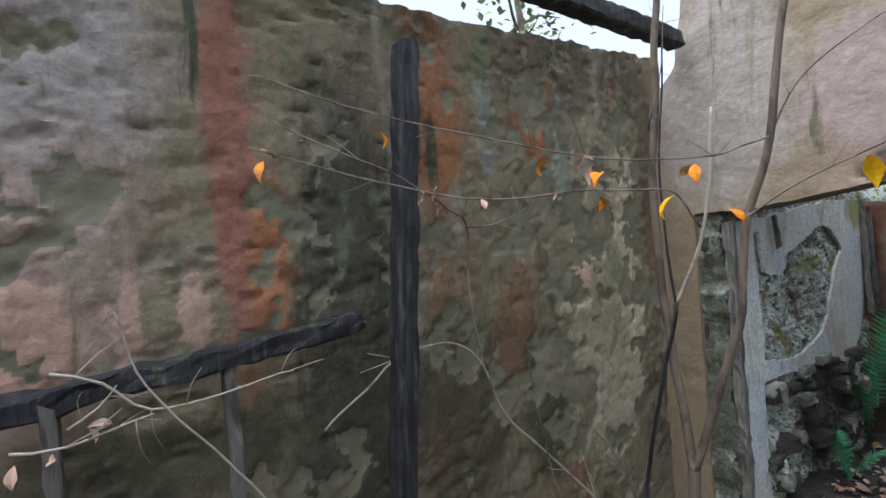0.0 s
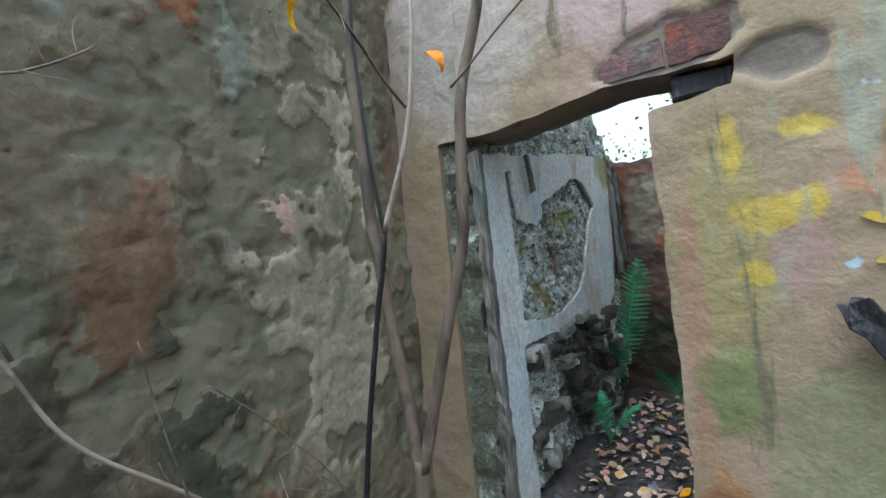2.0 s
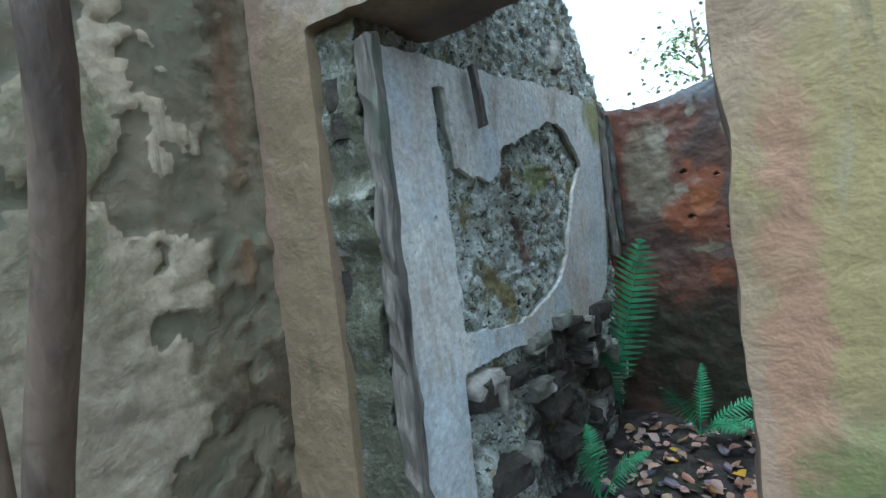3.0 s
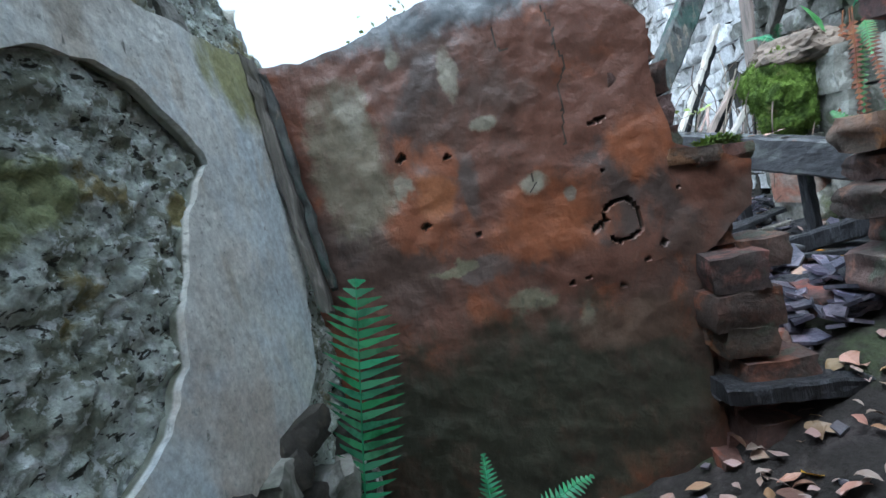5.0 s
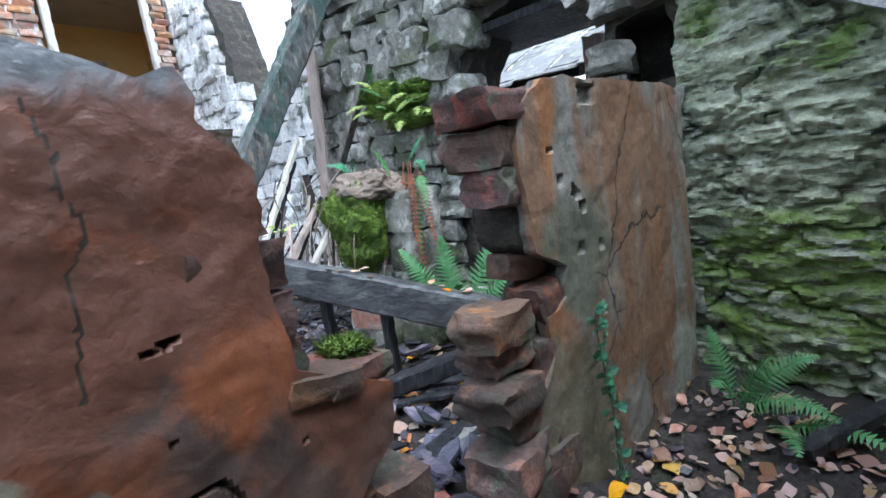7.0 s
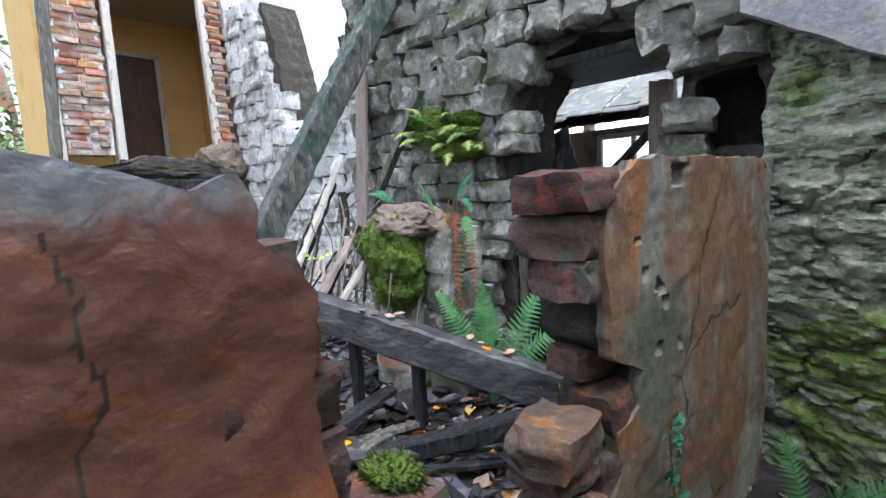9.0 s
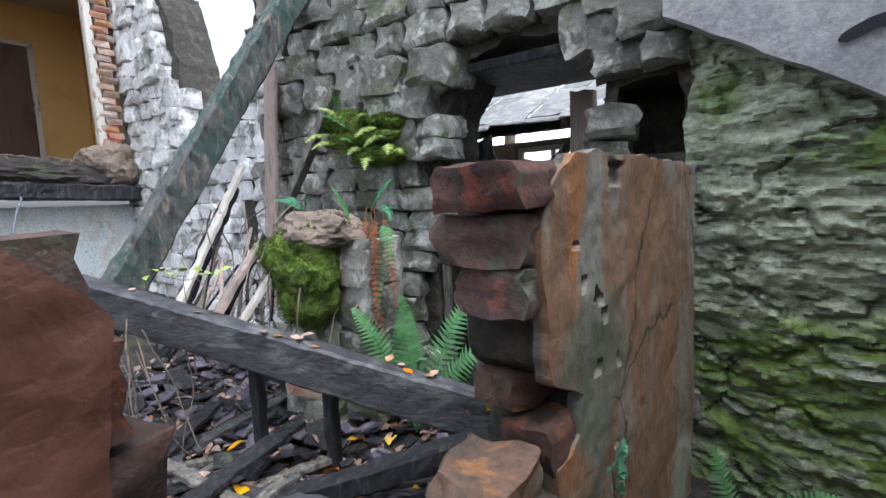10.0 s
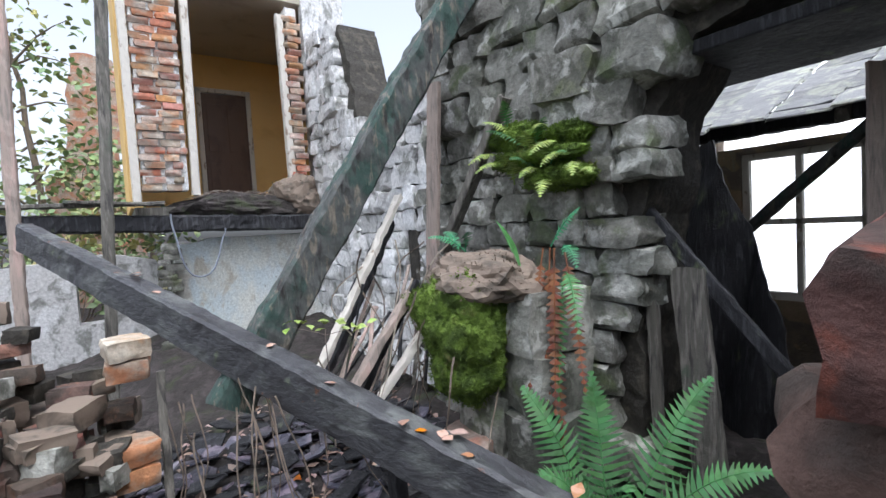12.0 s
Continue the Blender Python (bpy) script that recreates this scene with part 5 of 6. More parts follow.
timber("fallen_rafter", (8.6, 7.1, 1.6), (8.2, 5.7, 2.75), 0.07, 0.06, M_BRACE, "mossy rafter slanting in the outhouse", "rafter", 0.006)
timber("brown_post", (7.6, 5.72, 0.5), (7.6, 5.72, 2.72), 0.16, 0.12, M_PALEWOOD, "light brown upright post in the outhouse", "post", 0.004)
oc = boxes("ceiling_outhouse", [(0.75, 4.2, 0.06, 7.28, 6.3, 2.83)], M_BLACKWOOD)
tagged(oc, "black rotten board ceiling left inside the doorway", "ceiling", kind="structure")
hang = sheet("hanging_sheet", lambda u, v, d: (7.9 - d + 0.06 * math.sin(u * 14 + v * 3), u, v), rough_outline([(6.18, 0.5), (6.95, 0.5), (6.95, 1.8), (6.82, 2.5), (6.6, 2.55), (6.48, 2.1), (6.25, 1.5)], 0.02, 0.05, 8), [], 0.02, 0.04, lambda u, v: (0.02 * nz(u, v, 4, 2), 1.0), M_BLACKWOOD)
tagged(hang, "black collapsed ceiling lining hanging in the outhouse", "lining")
# near-black colour here carries the outhouse gloom and the depth of the hole
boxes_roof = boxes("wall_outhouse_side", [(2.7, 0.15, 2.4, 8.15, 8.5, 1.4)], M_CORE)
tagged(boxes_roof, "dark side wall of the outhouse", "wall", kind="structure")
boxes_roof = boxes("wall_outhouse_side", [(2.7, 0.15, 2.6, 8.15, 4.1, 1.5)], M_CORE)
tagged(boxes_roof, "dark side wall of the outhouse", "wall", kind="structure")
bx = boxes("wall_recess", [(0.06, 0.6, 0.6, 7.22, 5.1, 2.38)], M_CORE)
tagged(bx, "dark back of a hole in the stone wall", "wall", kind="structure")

# ---- distant ruin and trees ----
far = thing("ruined_house", "roofless red stone house among the trees", "house")
sheet("wall", on_y(18.0, -1), rough_outline([(3.6, 0.5), (5.3, 0.5), (5.3, 4.0), (5.0, 6.2), (4.2, 6.3), (4.0, 4.0), (3.6, 3.4)], 0.08, 0.15, 2), [[(4.95, 3.4), (5.2, 3.4), (5.2, 4.2), (4.95, 4.2)]], 0.4, 0.1, patchy(1, 0.0, 4, 0.03), M_OBRICK, far)


def tree(x, y, h, r, seed, label="slender broadleaf tree with thin autumn leaves"):
    rng = random.Random(seed)
    t = thing("tree", label, "tree", "trees around the ruin")
    bm = bmesh.new()
    top = Vector((x + rng.uniform(-0.6, 0.6), y + rng.uniform(-0.6, 0.6), h))
    z0 = ground_height(x, y) - 0.1
    tube_bm(bm, wander([(x, y, z0), (x + 0.1, y, h * 0.4), top], 0.5, 0.08, seed), r, r * 0.25, 8)
    tips = []
    for i in range(12):
        a, f = rng.uniform(0, 6.28), rng.uniform(0.3, 0.95)
        o = Vector((x, y, z0)).lerp(top, f)
        e = o + Vector((math.cos(a), math.sin(a), rng.uniform(0.1, 0.7))) * rng.uniform(0.8, 2.0) * (1.2 - f * 0.6)
        tube_bm(bm, wander([o, o.lerp(e, 0.5) + Vector((0, 0, 0.15)), e], 0.3, 0.05, seed + i), r * 0.3, r * 0.06, 5)
        tips += [o.lerp(e, q) for q in (0.45, 0.7, 0.9, 1.0)]
    part("trunk", bm, M_BARK, t)
    bm = bmesh.new()
    for p in tips:
        for k in range(12):
            q = p + Vector((rng.gauss(0, 0.35), rng.gauss(0, 0.35), rng.gauss(0, 0.28)))
            m = Matrix.Translation(q) @ Euler((rng.uniform(-1, 1), rng.uniform(-1, 1), rng.uniform(0, 6.28))).to_matrix().to_4x4()
            leaf_into(bm, m, 0.16, 0.10, 0.1, rng)
    part("crown", bm, M_CROWN, t)


# first two stand in the view; unseen ones round about are added to occlude sky
for i, (x, y, h, r) in enumerate(((3.6, 16.5, 6.5, 0.09), (5.3, 16.8, 5.2, 0.06), (-3, 3, 8, 0.14), (-2.5, 8, 9, 0.14), (12, 3, 9, 0.15), (13, 9, 9, 0.15), (4, -7, 8, 0.14), (10, -5, 9, 0.15))):
    tree(x, y, h, r, 60 + i)


def shrub(x, y, h, seed):
    rng = random.Random(seed)
    bm = bmesh.new()
    z0 = ground_height(x, y)
    for i in range(8):
        a = rng.uniform(0, 6.28)
        e = Vector((x + math.cos(a) * h * 0.6, y + math.sin(a) * h * 0.6, z0 + h * rng.uniform(0.5, 1)))
        tube_bm(bm, wander([(x, y, z0 - 0.05), e], 0.2, 0.05, seed + i), 0.012, 0.004, 5)
    t = thing("shrub", "leafy green undergrowth shrub beyond the ruin", "shrub", "undergrowth")
    part("stems", bm, M_BARK, t)
    bm = bmesh.new()
    for i in range(420):
        d = Vector((rng.gauss(0, 1), rng.gauss(0, 1), rng.gauss(0, 1))).normalized() * h * 0.6 * rng.uniform(0.4, 1)
        m = Matrix.Translation(Vector((x, y, z0 + h * 0.65)) + d) @ Euler((rng.uniform(-1, 1), rng.uniform(-1, 1), rng.uniform(0, 6.28))).to_matrix().to_4x4()
        leaf_into(bm, m, 0.13, 0.08, 0.1, rng)
    part("leaves", bm, M_CROWN, t)


for i, (x, y, h) in enumerate(((3.2, 13.5, 2.2), (4.2, 14.0, 1.8), (2.4, 14.5, 2.4), (4.9, 15.5, 2.4), (3.6, 16.5, 3.0), (1.5, 15.5, 3.0), (5.0, 12.9, 1.4))):
    shrub(x, y, h, 90 + i)

# ---- sapling in the first room ----
sapling = thing("sapling", "slim forked sapling with a few yellow leaves", "tree")
bm = bmesh.new()
tube_bm(bm, wander([(3.17, 2.58, 0.15), (3.20, 2.56, 0.6), (3.23, 2.55, 1.06)], 0.05, 0.006, 1), 0.027, 0.023, 10)
part("trunk", bm, M_BARK, sapling, smooth=True)
for pts, r0, r1, mt in (([(3.225, 2.55, 1.03), (3.17, 2.55, 1.5), (3.145, 2.55, 1.77), (3.14, 2.55, 2.2), (3.16, 2.55, 2.42), (3.20, 2.55, 2.9), (3.22, 2.57, 3.3)], 0.019, 0.013, M_BARK),
                        ([(3.235, 2.55, 1.03), (3.40, 2.55, 1.55), (3.445, 2.55, 1.68), (3.48, 2.55, 2.0), (3.57, 2.55, 2.3), (3.63, 2.55, 2.68), (3.72, 2.56, 3.2)], 0.017, 0.011, M_BARK),
                        ([(3.02, 2.51, 0.2), (3.04, 2.51, 0.9), (3.18, 2.51, 1.5), (3.22, 2.51, 1.70)], 0.009, 0.008, M_BLACKWOOD), ([(3.22, 2.51, 1.70), (3.33, 2.51, 1.95), (3.39, 2.51, 2.2), (3.40, 2.52, 2.45)], 0.008, 0.004, M_PALETWIG),
                        ([(3.22, 2.51, 1.70), (3.20, 2.50, 1.95), (3.20, 2.50, 2.3), (3.25, 2.5, 2.8)], 0.006, 0.003, M_BLACKWOOD)):
    bm = bmesh.new()
    tube_bm(bm, wander(pts, 0.05, 0.008, r0 * 100), r0, r1, 9)
    part("stem", bm, mt, sapling, smooth=True)


def twigs(parent, pts, r0, r1, mat, seed, side=5, reach=0.14):
    rng = random.Random(seed)
    w = wander(pts, 0.035, 0.010, seed)
    bm = bmesh.new()
    tube_bm(bm, w, r0, r1, 6)
    for i in range(side):
        k = rng.randrange(1, len(w) - 1)
        d = (w[k + 1] - w[k - 1]).normalized()
        o = Vector((rng.uniform(-1, 1), rng.uniform(-0.6, 0.6), rng.uniform(-0.8, 1))).normalized()
        e = w[k] + (d * 0.8 + o).normalized() * rng.uniform(0.4, 1) * reach
        tube_bm(bm, wander([w[k], w[k].lerp(e, 0.5) + o * 0.01, e], 0.03, 0.008, seed + i), r1 * 0.8, r1 * 0.35, 5)
    return part("twig", bm, mat, parent, smooth=True)


twigs(sapling, [(3.34, 2.5, 2.0), (3.44, 2.12, 2.12), (3.39, 1.83, 2.13), (3.28, 1.5, 2.12), (3.16, 1.22, 2.18), (3.05, 0.95, 2.27)], 0.0036, 0.0016, M_TWIG, 1, 12)
twigs(sapling, [(3.57, 2.53, 2.3), (3.57, 2.02, 2.2), (3.42, 1.62, 2.22), (3.25, 1.25, 2.31), (3.1, 0.95, 2.42)], 0.0034, 0.0016, M_TWIG, 2, 12)
twigs(sapling, [(3.48, 2.5, 2.02), (3.66, 2.47, 2.12), (3.85, 2.43, 2.19), (4.2, 2.4, 2.32)], 0.0035, 0.0015, M_TWIG, 3, 6)
twigs(sapling, [(3.57, 2.55, 2.3), (3.68, 2.5, 2.45), (3.86, 2.45, 2.55), (4.1, 2.4, 2.62)], 0.003, 0.0013, M_TWIG, 6, 5)
twigs(sapling, [(3.16, 2.5, 2.42), (3.25, 2.45, 2.62), (3.3, 2.42, 2.85)], 0.003, 0.0014, M_TWIG, 9, 5)
bush = thing("bare_shrub", "bare arching pale branches of a small shrub", "shrub")
twigs(bush, [(2.86, 2.75, 0.2), (2.83, 2.45, 0.75), (2.82, 2.15, 1.08), (2.83, 1.92, 1.31), (2.84, 1.80, 1.54), (2.86, 1.68, 1.64), (2.88, 1.55, 1.67), (2.85, 1.42, 1.64), (2.82, 1.32, 1.56), (2.80, 1.18, 1.46)], 0.008, 0.0035, M_PALETWIG, 4, 7, 0.28)
twigs(bush, [(2.84, 1.82, 1.52), (2.83, 1.77, 1.75), (2.82, 1.78, 2.07), (2.95, 1.6, 2.13), (3.09, 1.44, 2.15), (3.16, 1.22, 2.22), (3.1, 1.0, 2.32)], 0.0045, 0.002, M_TWIG, 5, 10)
twigs(bush, [(2.82, 1.78, 2.07), (2.88, 1.88, 2.07), (2.95, 1.98, 2.13)], 0.004, 0.002, M_TWIG, 7, 4)
twigs(bush, [(2.9, 2.5, 0.25), (2.86, 2.2, 0.8), (2.84, 2.1, 1.2), (2.83, 2.05, 1.5)], 0.004, 0.002, M_TWIG, 15, 6, 0.25)
twigs(bush, [(2.92, 2.75, 0.3), (2.88, 2.6, 0.85), (2.85, 2.4, 1.15), (2.83, 2.2, 1.35)], 0.004, 0.002, M_TWIG, 16, 6, 0.2)
bush2 = thing("bare_shrub", "pale dead twigs reaching over the charred rail", "shrub")
twigs(bush2, [(2.95, 1.15, 0.2), (2.95, 1.02, 1.2), (2.95, 0.88, 1.51), (2.95, 0.76, 1.67), (2.95, 0.70, 1.77), (2.95, 0.67, 1.91)], 0.0045, 0.0022, M_PALETWIG, 21, 5)
twigs(bush2, [(2.95, 0.55, 1.80), (2.95, 0.64, 1.76), (2.95, 0.73, 1.68), (2.95, 0.88, 1.68), (2.95, 1.05, 1.70)], 0.0035, 0.002, M_PALETWIG, 22, 7)
twigs(bush2, [(2.95, 0.49, 1.66), (2.95, 0.58, 1.64), (2.95, 0.73, 1.67)], 0.0035, 0.002, M_PALETWIG, 23, 6)
twigs(bush2, [(2.95, 0.58, 1.68), (2.95, 0.63, 1.71), (2.95, 0.665, 1.75)], 0.003, 0.0018, M_PALETWIG, 24, 3)


def hanging_leaves(parent, places, mat, seed, size=0.06):
    rng = random.Random(seed)
    for p in places:
        bm = bmesh.new()
        for k in range(rng.choice((1, 1, 2))):
            m = Matrix.Translation(Vector(p) + Vector((rng.uniform(-1, 1), rng.uniform(-1, 1), rng.uniform(-1, 1))) * 0.012) @ Euler((rng.uniform(-1.2, 1.2), rng.uniform(0.3, 1.6), rng.uniform(0, 6.28))).to_matrix().to_4x4()
            leaf_into(bm, m, size * rng.uniform(0.8, 1.3), size * rng.uniform(0.4, 0.6), rng.uniform(0.15, 0.45), rng)
        part("leaf", bm, mat, parent)


hanging_leaves(sapling, [(3.46, 2.09, 2.12), (3.85, 2.43, 2.19)], M_LEAFYEL, 1, 0.085)
hanging_leaves(sapling, [(3.23, 1.2, 2.30), (3.39, 1.83, 2.10), (3.57, 2.0, 2.17), (3.41, 1.6, 2.2), (3.57, 1.56, 2.13), (3.5, 2.38, 2.06), (3.1, 0.97, 2.24)], M_LEAFORANGE, 2, 0.055)
hanging_leaves(bush, [(3.09, 1.44, 2.15), (3.06, 1.48, 2.17), (3.28, 1.46, 2.12), (3.2, 1.36, 2.14), (2.95, 1.6, 2.13), (3.1, 1.1, 2.28), (3.52, 1.62, 2.16), (3.46, 1.66, 2.2), (3.36, 1.7, 2.13)], M_LEAFPALE, 3, 0.04)
hanging_leaves(bush2, [(2.95, 0.55, 1.62), (2.95, 0.5, 1.64), (2.93, 0.6, 1.66)], M_LEAFPALE, 4, 0.04)

# ---- ferns ----
FACING.update({"fern": Vector((-0.2, -1, 0.25)), "fern_low": Vector((-0.5, -0.3, 1))})


def fern(name, label, fronds, mat, seed, pairs=20, full=0.45):
    f = thing(name, label, "fern", "ferns among the ruins")
    for i, (b, t, sag, w) in enumerate(fronds):
        frond(b, t, sag, w, mat, f, seed + i, pairs, full)
    return f


fern("fern", "tall green fern frond in the wall corner", [((3.22, 4.93, 0.55), (3.415, 4.99, 1.40), 0.0, 0.125), ((3.26, 4.90, 0.50), (3.27, 4.62, 0.90), 0.03, 0.07)], M_FERN, 5, 24, 0.8)
fern("fern_low", "small green fern spreading over the leaf litter", [((3.62, 4.86, 0.45), (3.95, 4.95, 0.64), 0.05, 0.07), ((3.62, 4.86, 0.45), (3.48, 4.72, 0.72), 0.04, 0.07), ((3.62, 4.86, 0.45), (3.80, 4.62, 0.58), 0.05, 0.06), ((3.62, 4.86, 0.45), (3.64, 5.02, 0.75), 0.02, 0.06), ((3.62, 4.88, 0.45), (3.88, 4.76, 0.55), 0.05, 0.06)], M_FERN, 15)
fern("fern_low", "small green fern spreading over the leaf litter", [((3.32, 4.15, 0.45), (3.30, 4.0, 0.72), 0.04, 0.07), ((3.32, 4.15, 0.45), (3.5, 4.2, 0.66), 0.05, 0.07), ((3.32, 4.15, 0.45), (3.24, 4.32, 0.68), 0.04, 0.06)], M_FERN, 25)
fern("fern_low", "large light green fern by the stone pillar", [((6.22, 6.22, 0.75), (6.08, 6.52, 1.45), 0.1, 0.11), ((6.22, 6.22, 0.75), (6.24, 6.30, 1.50), 0.08, 0.11), ((6.22, 6.22, 0.75), (6.50, 5.98, 1.52), 0.1, 0.11), ((6.22, 6.22, 0.75), (6.40, 5.75, 1.30), 0.12, 0.10), ((6.22, 6.22, 0.75), (5.92, 6.30, 1.22), 0.14, 0.10), ((6.22, 6.22, 0.75), (6.05, 6.02, 1.25), 0.14, 0.10), ((6.22, 6.22, 0.75), (6.36, 6.40, 1.48), 0.05, 0.10)], M_FERNL, 35, 24)
fern("fern_low", "young fern by the foot of the stone wall", [((6.22, 4.70, 0.66), (6.10, 4.55, 1.00), 0.05, 0.07), ((6.22, 4.70, 0.66), (5.92, 4.72, 0.92), 0.08, 0.07), ((6.22, 4.70, 0.66), (6.28, 4.42, 0.95), 0.06, 0.07), ((6.22, 4.70, 0.66), (6.05, 4.35, 0.80), 0.08, 0.07), ((6.22, 4.70, 0.66), (6.25, 4.80, 1.05), 0.03, 0.06), ((6.15, 4.55, 0.66), (5.8, 4.45, 0.78), 0.06, 0.06), ((6.15, 4.55, 0.66), (6.0, 4.2, 0.75), 0.06, 0.06)], M_FERNL, 45, 18)
fern("fern_low", "small fern on top of the mossy pillar", [((6.32, 6.55, 2.0), (6.36, 6.42, 2.16), 0.02, 0.035), ((6.34, 6.5, 2.0), (6.28, 6.38, 1.92), 0.03, 0.04), ((6.2, 7.0, 1.98), (6.05, 7.1, 2.06), 0.03, 0.035), ((6.2, 7.0, 1.98), (6.1, 6.85, 2.08), 0.03, 0.035), ((6.2, 7.05, 1.98), (6.25, 7.25, 2.08), 0.03, 0.035)], M_FERN, 55, 12)
fern("fern_low", "young ferns growing on the ruined stone wall", [((6.62, 6.9, 2.5), (6.48, 6.7, 2.6), 0.03, 0.04), ((6.62, 6.95, 2.5), (6.5, 7.15, 2.62), 0.03, 0.04), ((6.62, 6.8, 2.4), (6.5, 6.6, 2.42), 0.03, 0.04), ((6.62, 7.1, 2.6), (6.5, 7.0, 2.75), 0.03, 0.04), ((6.62, 6.9, 2.38), (6.48, 6.95, 2.44), 0.03, 0.04)], M_FERNL, 65, 12)
fern("fern_low", "withered brown fern hanging down the pillar", [((6.26, 6.50, 2.0), (6.16, 6.48, 1.25), 0.03, 0.035), ((6.24, 6.46, 2.0), (6.14, 6.40, 1.35), 0.03, 0.035), ((6.28, 6.44, 1.98), (6.20, 6.30, 1.45), 0.04, 0.035), ((6.24, 6.52, 2.0), (6.12, 6.52, 1.40), 0.03, 0.03), ((6.24, 6.48, 1.9), (6.18, 6.40, 1.15), 0.02, 0.03)], M_FERNDEAD, 75, 20)
fern("fern_low", "yellow-green drooping fern on the pillar", [((6.26, 6.42, 1.9), (6.12, 6.25, 1.70), 0.05, 0.045), ((6.26, 6.44, 1.85), (6.16, 6.40, 1.40), 0.03, 0.03)], M_FERNL, 85, 14)

fr = random.Random(31)
fern("fern_low", "small light green ferns among the wall moss", [((6.62, y, z), (6.62 - fr.uniform(0.10, 0.2), y + fr.uniform(-0.18, 0.12), z + fr.uniform(-0.10, 0.14)), 0.03, 0.045) for y, z in [(6.62 + 0.045 * k, 2.32 + 0.06 * (k % 5)) for k in range(14)]], M_LIMELEAF, 95, 12)

# ---- ivy on the stump ----
ivy = thing("ivy", "thin trail of small dark green ivy leaves", "ivy")
bm = bmesh.new()
way = wander([(5.52, 4.95, 0.5), (5.50, 4.945, 0.85), (5.47, 4.95, 1.14), (5.46, 4.955, 1.36)], 0.03, 0.012, 4)
tube_bm(bm, way, 0.003, 0.0015, 5)
part("stem", bm, M_BARK, ivy)
bm = bmesh.new()
ir = random.Random(9)
for p in way:
    for k in range(4):
        m = Matrix.Translation(p + Vector((ir.uniform(-0.035, 0.035), -0.008, ir.uniform(-0.015, 0.015)))) @ Euler((1.3 + ir.uniform(-0.4, 0.4), ir.uniform(-0.5, 0.5), ir.uniform(-0.6, 0.6) + math.pi * ir.choice((0, 1)))).to_matrix().to_4x4()
        leaf_into(bm, m, ir.uniform(0.025, 0.045), ir.uniform(0.025, 0.04), 0.1, ir)
part("leaves", bm, M_IVY, ivy)
spr = thing("seedling", "seedling with pale yellow-green leaflets by the beam", "plant")
bm = bmesh.new()
tube_bm(bm, wander([(5.52, 7.15, 1.15), (5.53, 7.18, 1.5), (5.53, 7.2, 1.68)], 0.05, 0.01, 2), 0.004, 0.002, 5)
tube_bm(bm, wander([(5.53, 7.2, 1.65), (5.40, 7.26, 1.70)], 0.05, 0.005, 3), 0.002, 0.001, 5)
tube_bm(bm, wander([(5.53, 7.2, 1.65), (5.68, 7.14, 1.68)], 0.05, 0.005, 3), 0.002, 0.001, 5)
part("stem", bm, M_TWIG, spr)
bm = bmesh.new()
for i in range(16):
    f = i / 15
    p = Vector((5.38, 7.27, 1.70)).lerp(Vector((5.70, 7.13, 1.68)), f) + Vector((0, 0, ir.uniform(-0.03, 0.03)))
    leaf_into(bm, Matrix.Translation(p) @ Euler((ir.uniform(-0.4, 0.8), ir.uniform(-0.4, 0.4), ir.uniform(0, 6.28))).to_matrix().to_4x4(), 0.055, 0.035, 0.1, ir)
part("leaves", bm, M_LIMELEAF, spr)
wl = thing("strap_leaf", "single pale strap-shaped leaf on the pillar", "leaf")
bm = bmesh.new()
leaf_into(bm, Matrix.Translation((6.14, 6.70, 2.13)) @ Euler((0.3, 1.25, -0.8)).to_matrix().to_4x4(), 0.28, 0.07, 0.1, ir)
part("blade", bm, M_FERNL, wl)

# ---- leaf litter and slates ----
corr = lambda x, y: 3.25 < x < 6.35 and 3.35 < y < 5.05
leaf_litter("fallen_leaves", "pale pinkish fallen leaves on the passage floor", (3.2, 6.35, 3.3, 5.05), 900, ground_height, M_LEAFPINK, (0.025, 0.065), 1, corr)
leaf_litter("fallen_leaves", "brown fallen leaves on the passage floor", (3.2, 6.35, 3.3, 5.05), 700, ground_height, M_LEAFDEAD, (0.03, 0.085), 2, corr)
leaf_litter("fallen_leaves", "yellow fallen leaves scattered on the floor", (3.2, 6.35, 3.3, 5.05), 70, ground_height, M_LEAFYEL, (0.04, 0.085), 3, corr)
leaf_litter("fallen_leaves", "brown fallen leaves in the first room", (2.8, 6.5, -2.5, 3.2), 700, ground_height, M_LEAFDEAD, (0.05, 0.11), 4)
leaf_litter("fallen_leaves", "pale leaves on the debris of the collapsed room", (4.3, 6.6, 5.3, 9.0), 900, ground_height, M_LEAFPINK, (0.03, 0.08), 5)
leaf_litter("fallen_leaves", "yellow leaves on the debris of the collapsed room", (4.5, 6.2, 5.3, 7.5), 40, ground_height, M_LEAFYEL, (0.06, 0.1), 6)


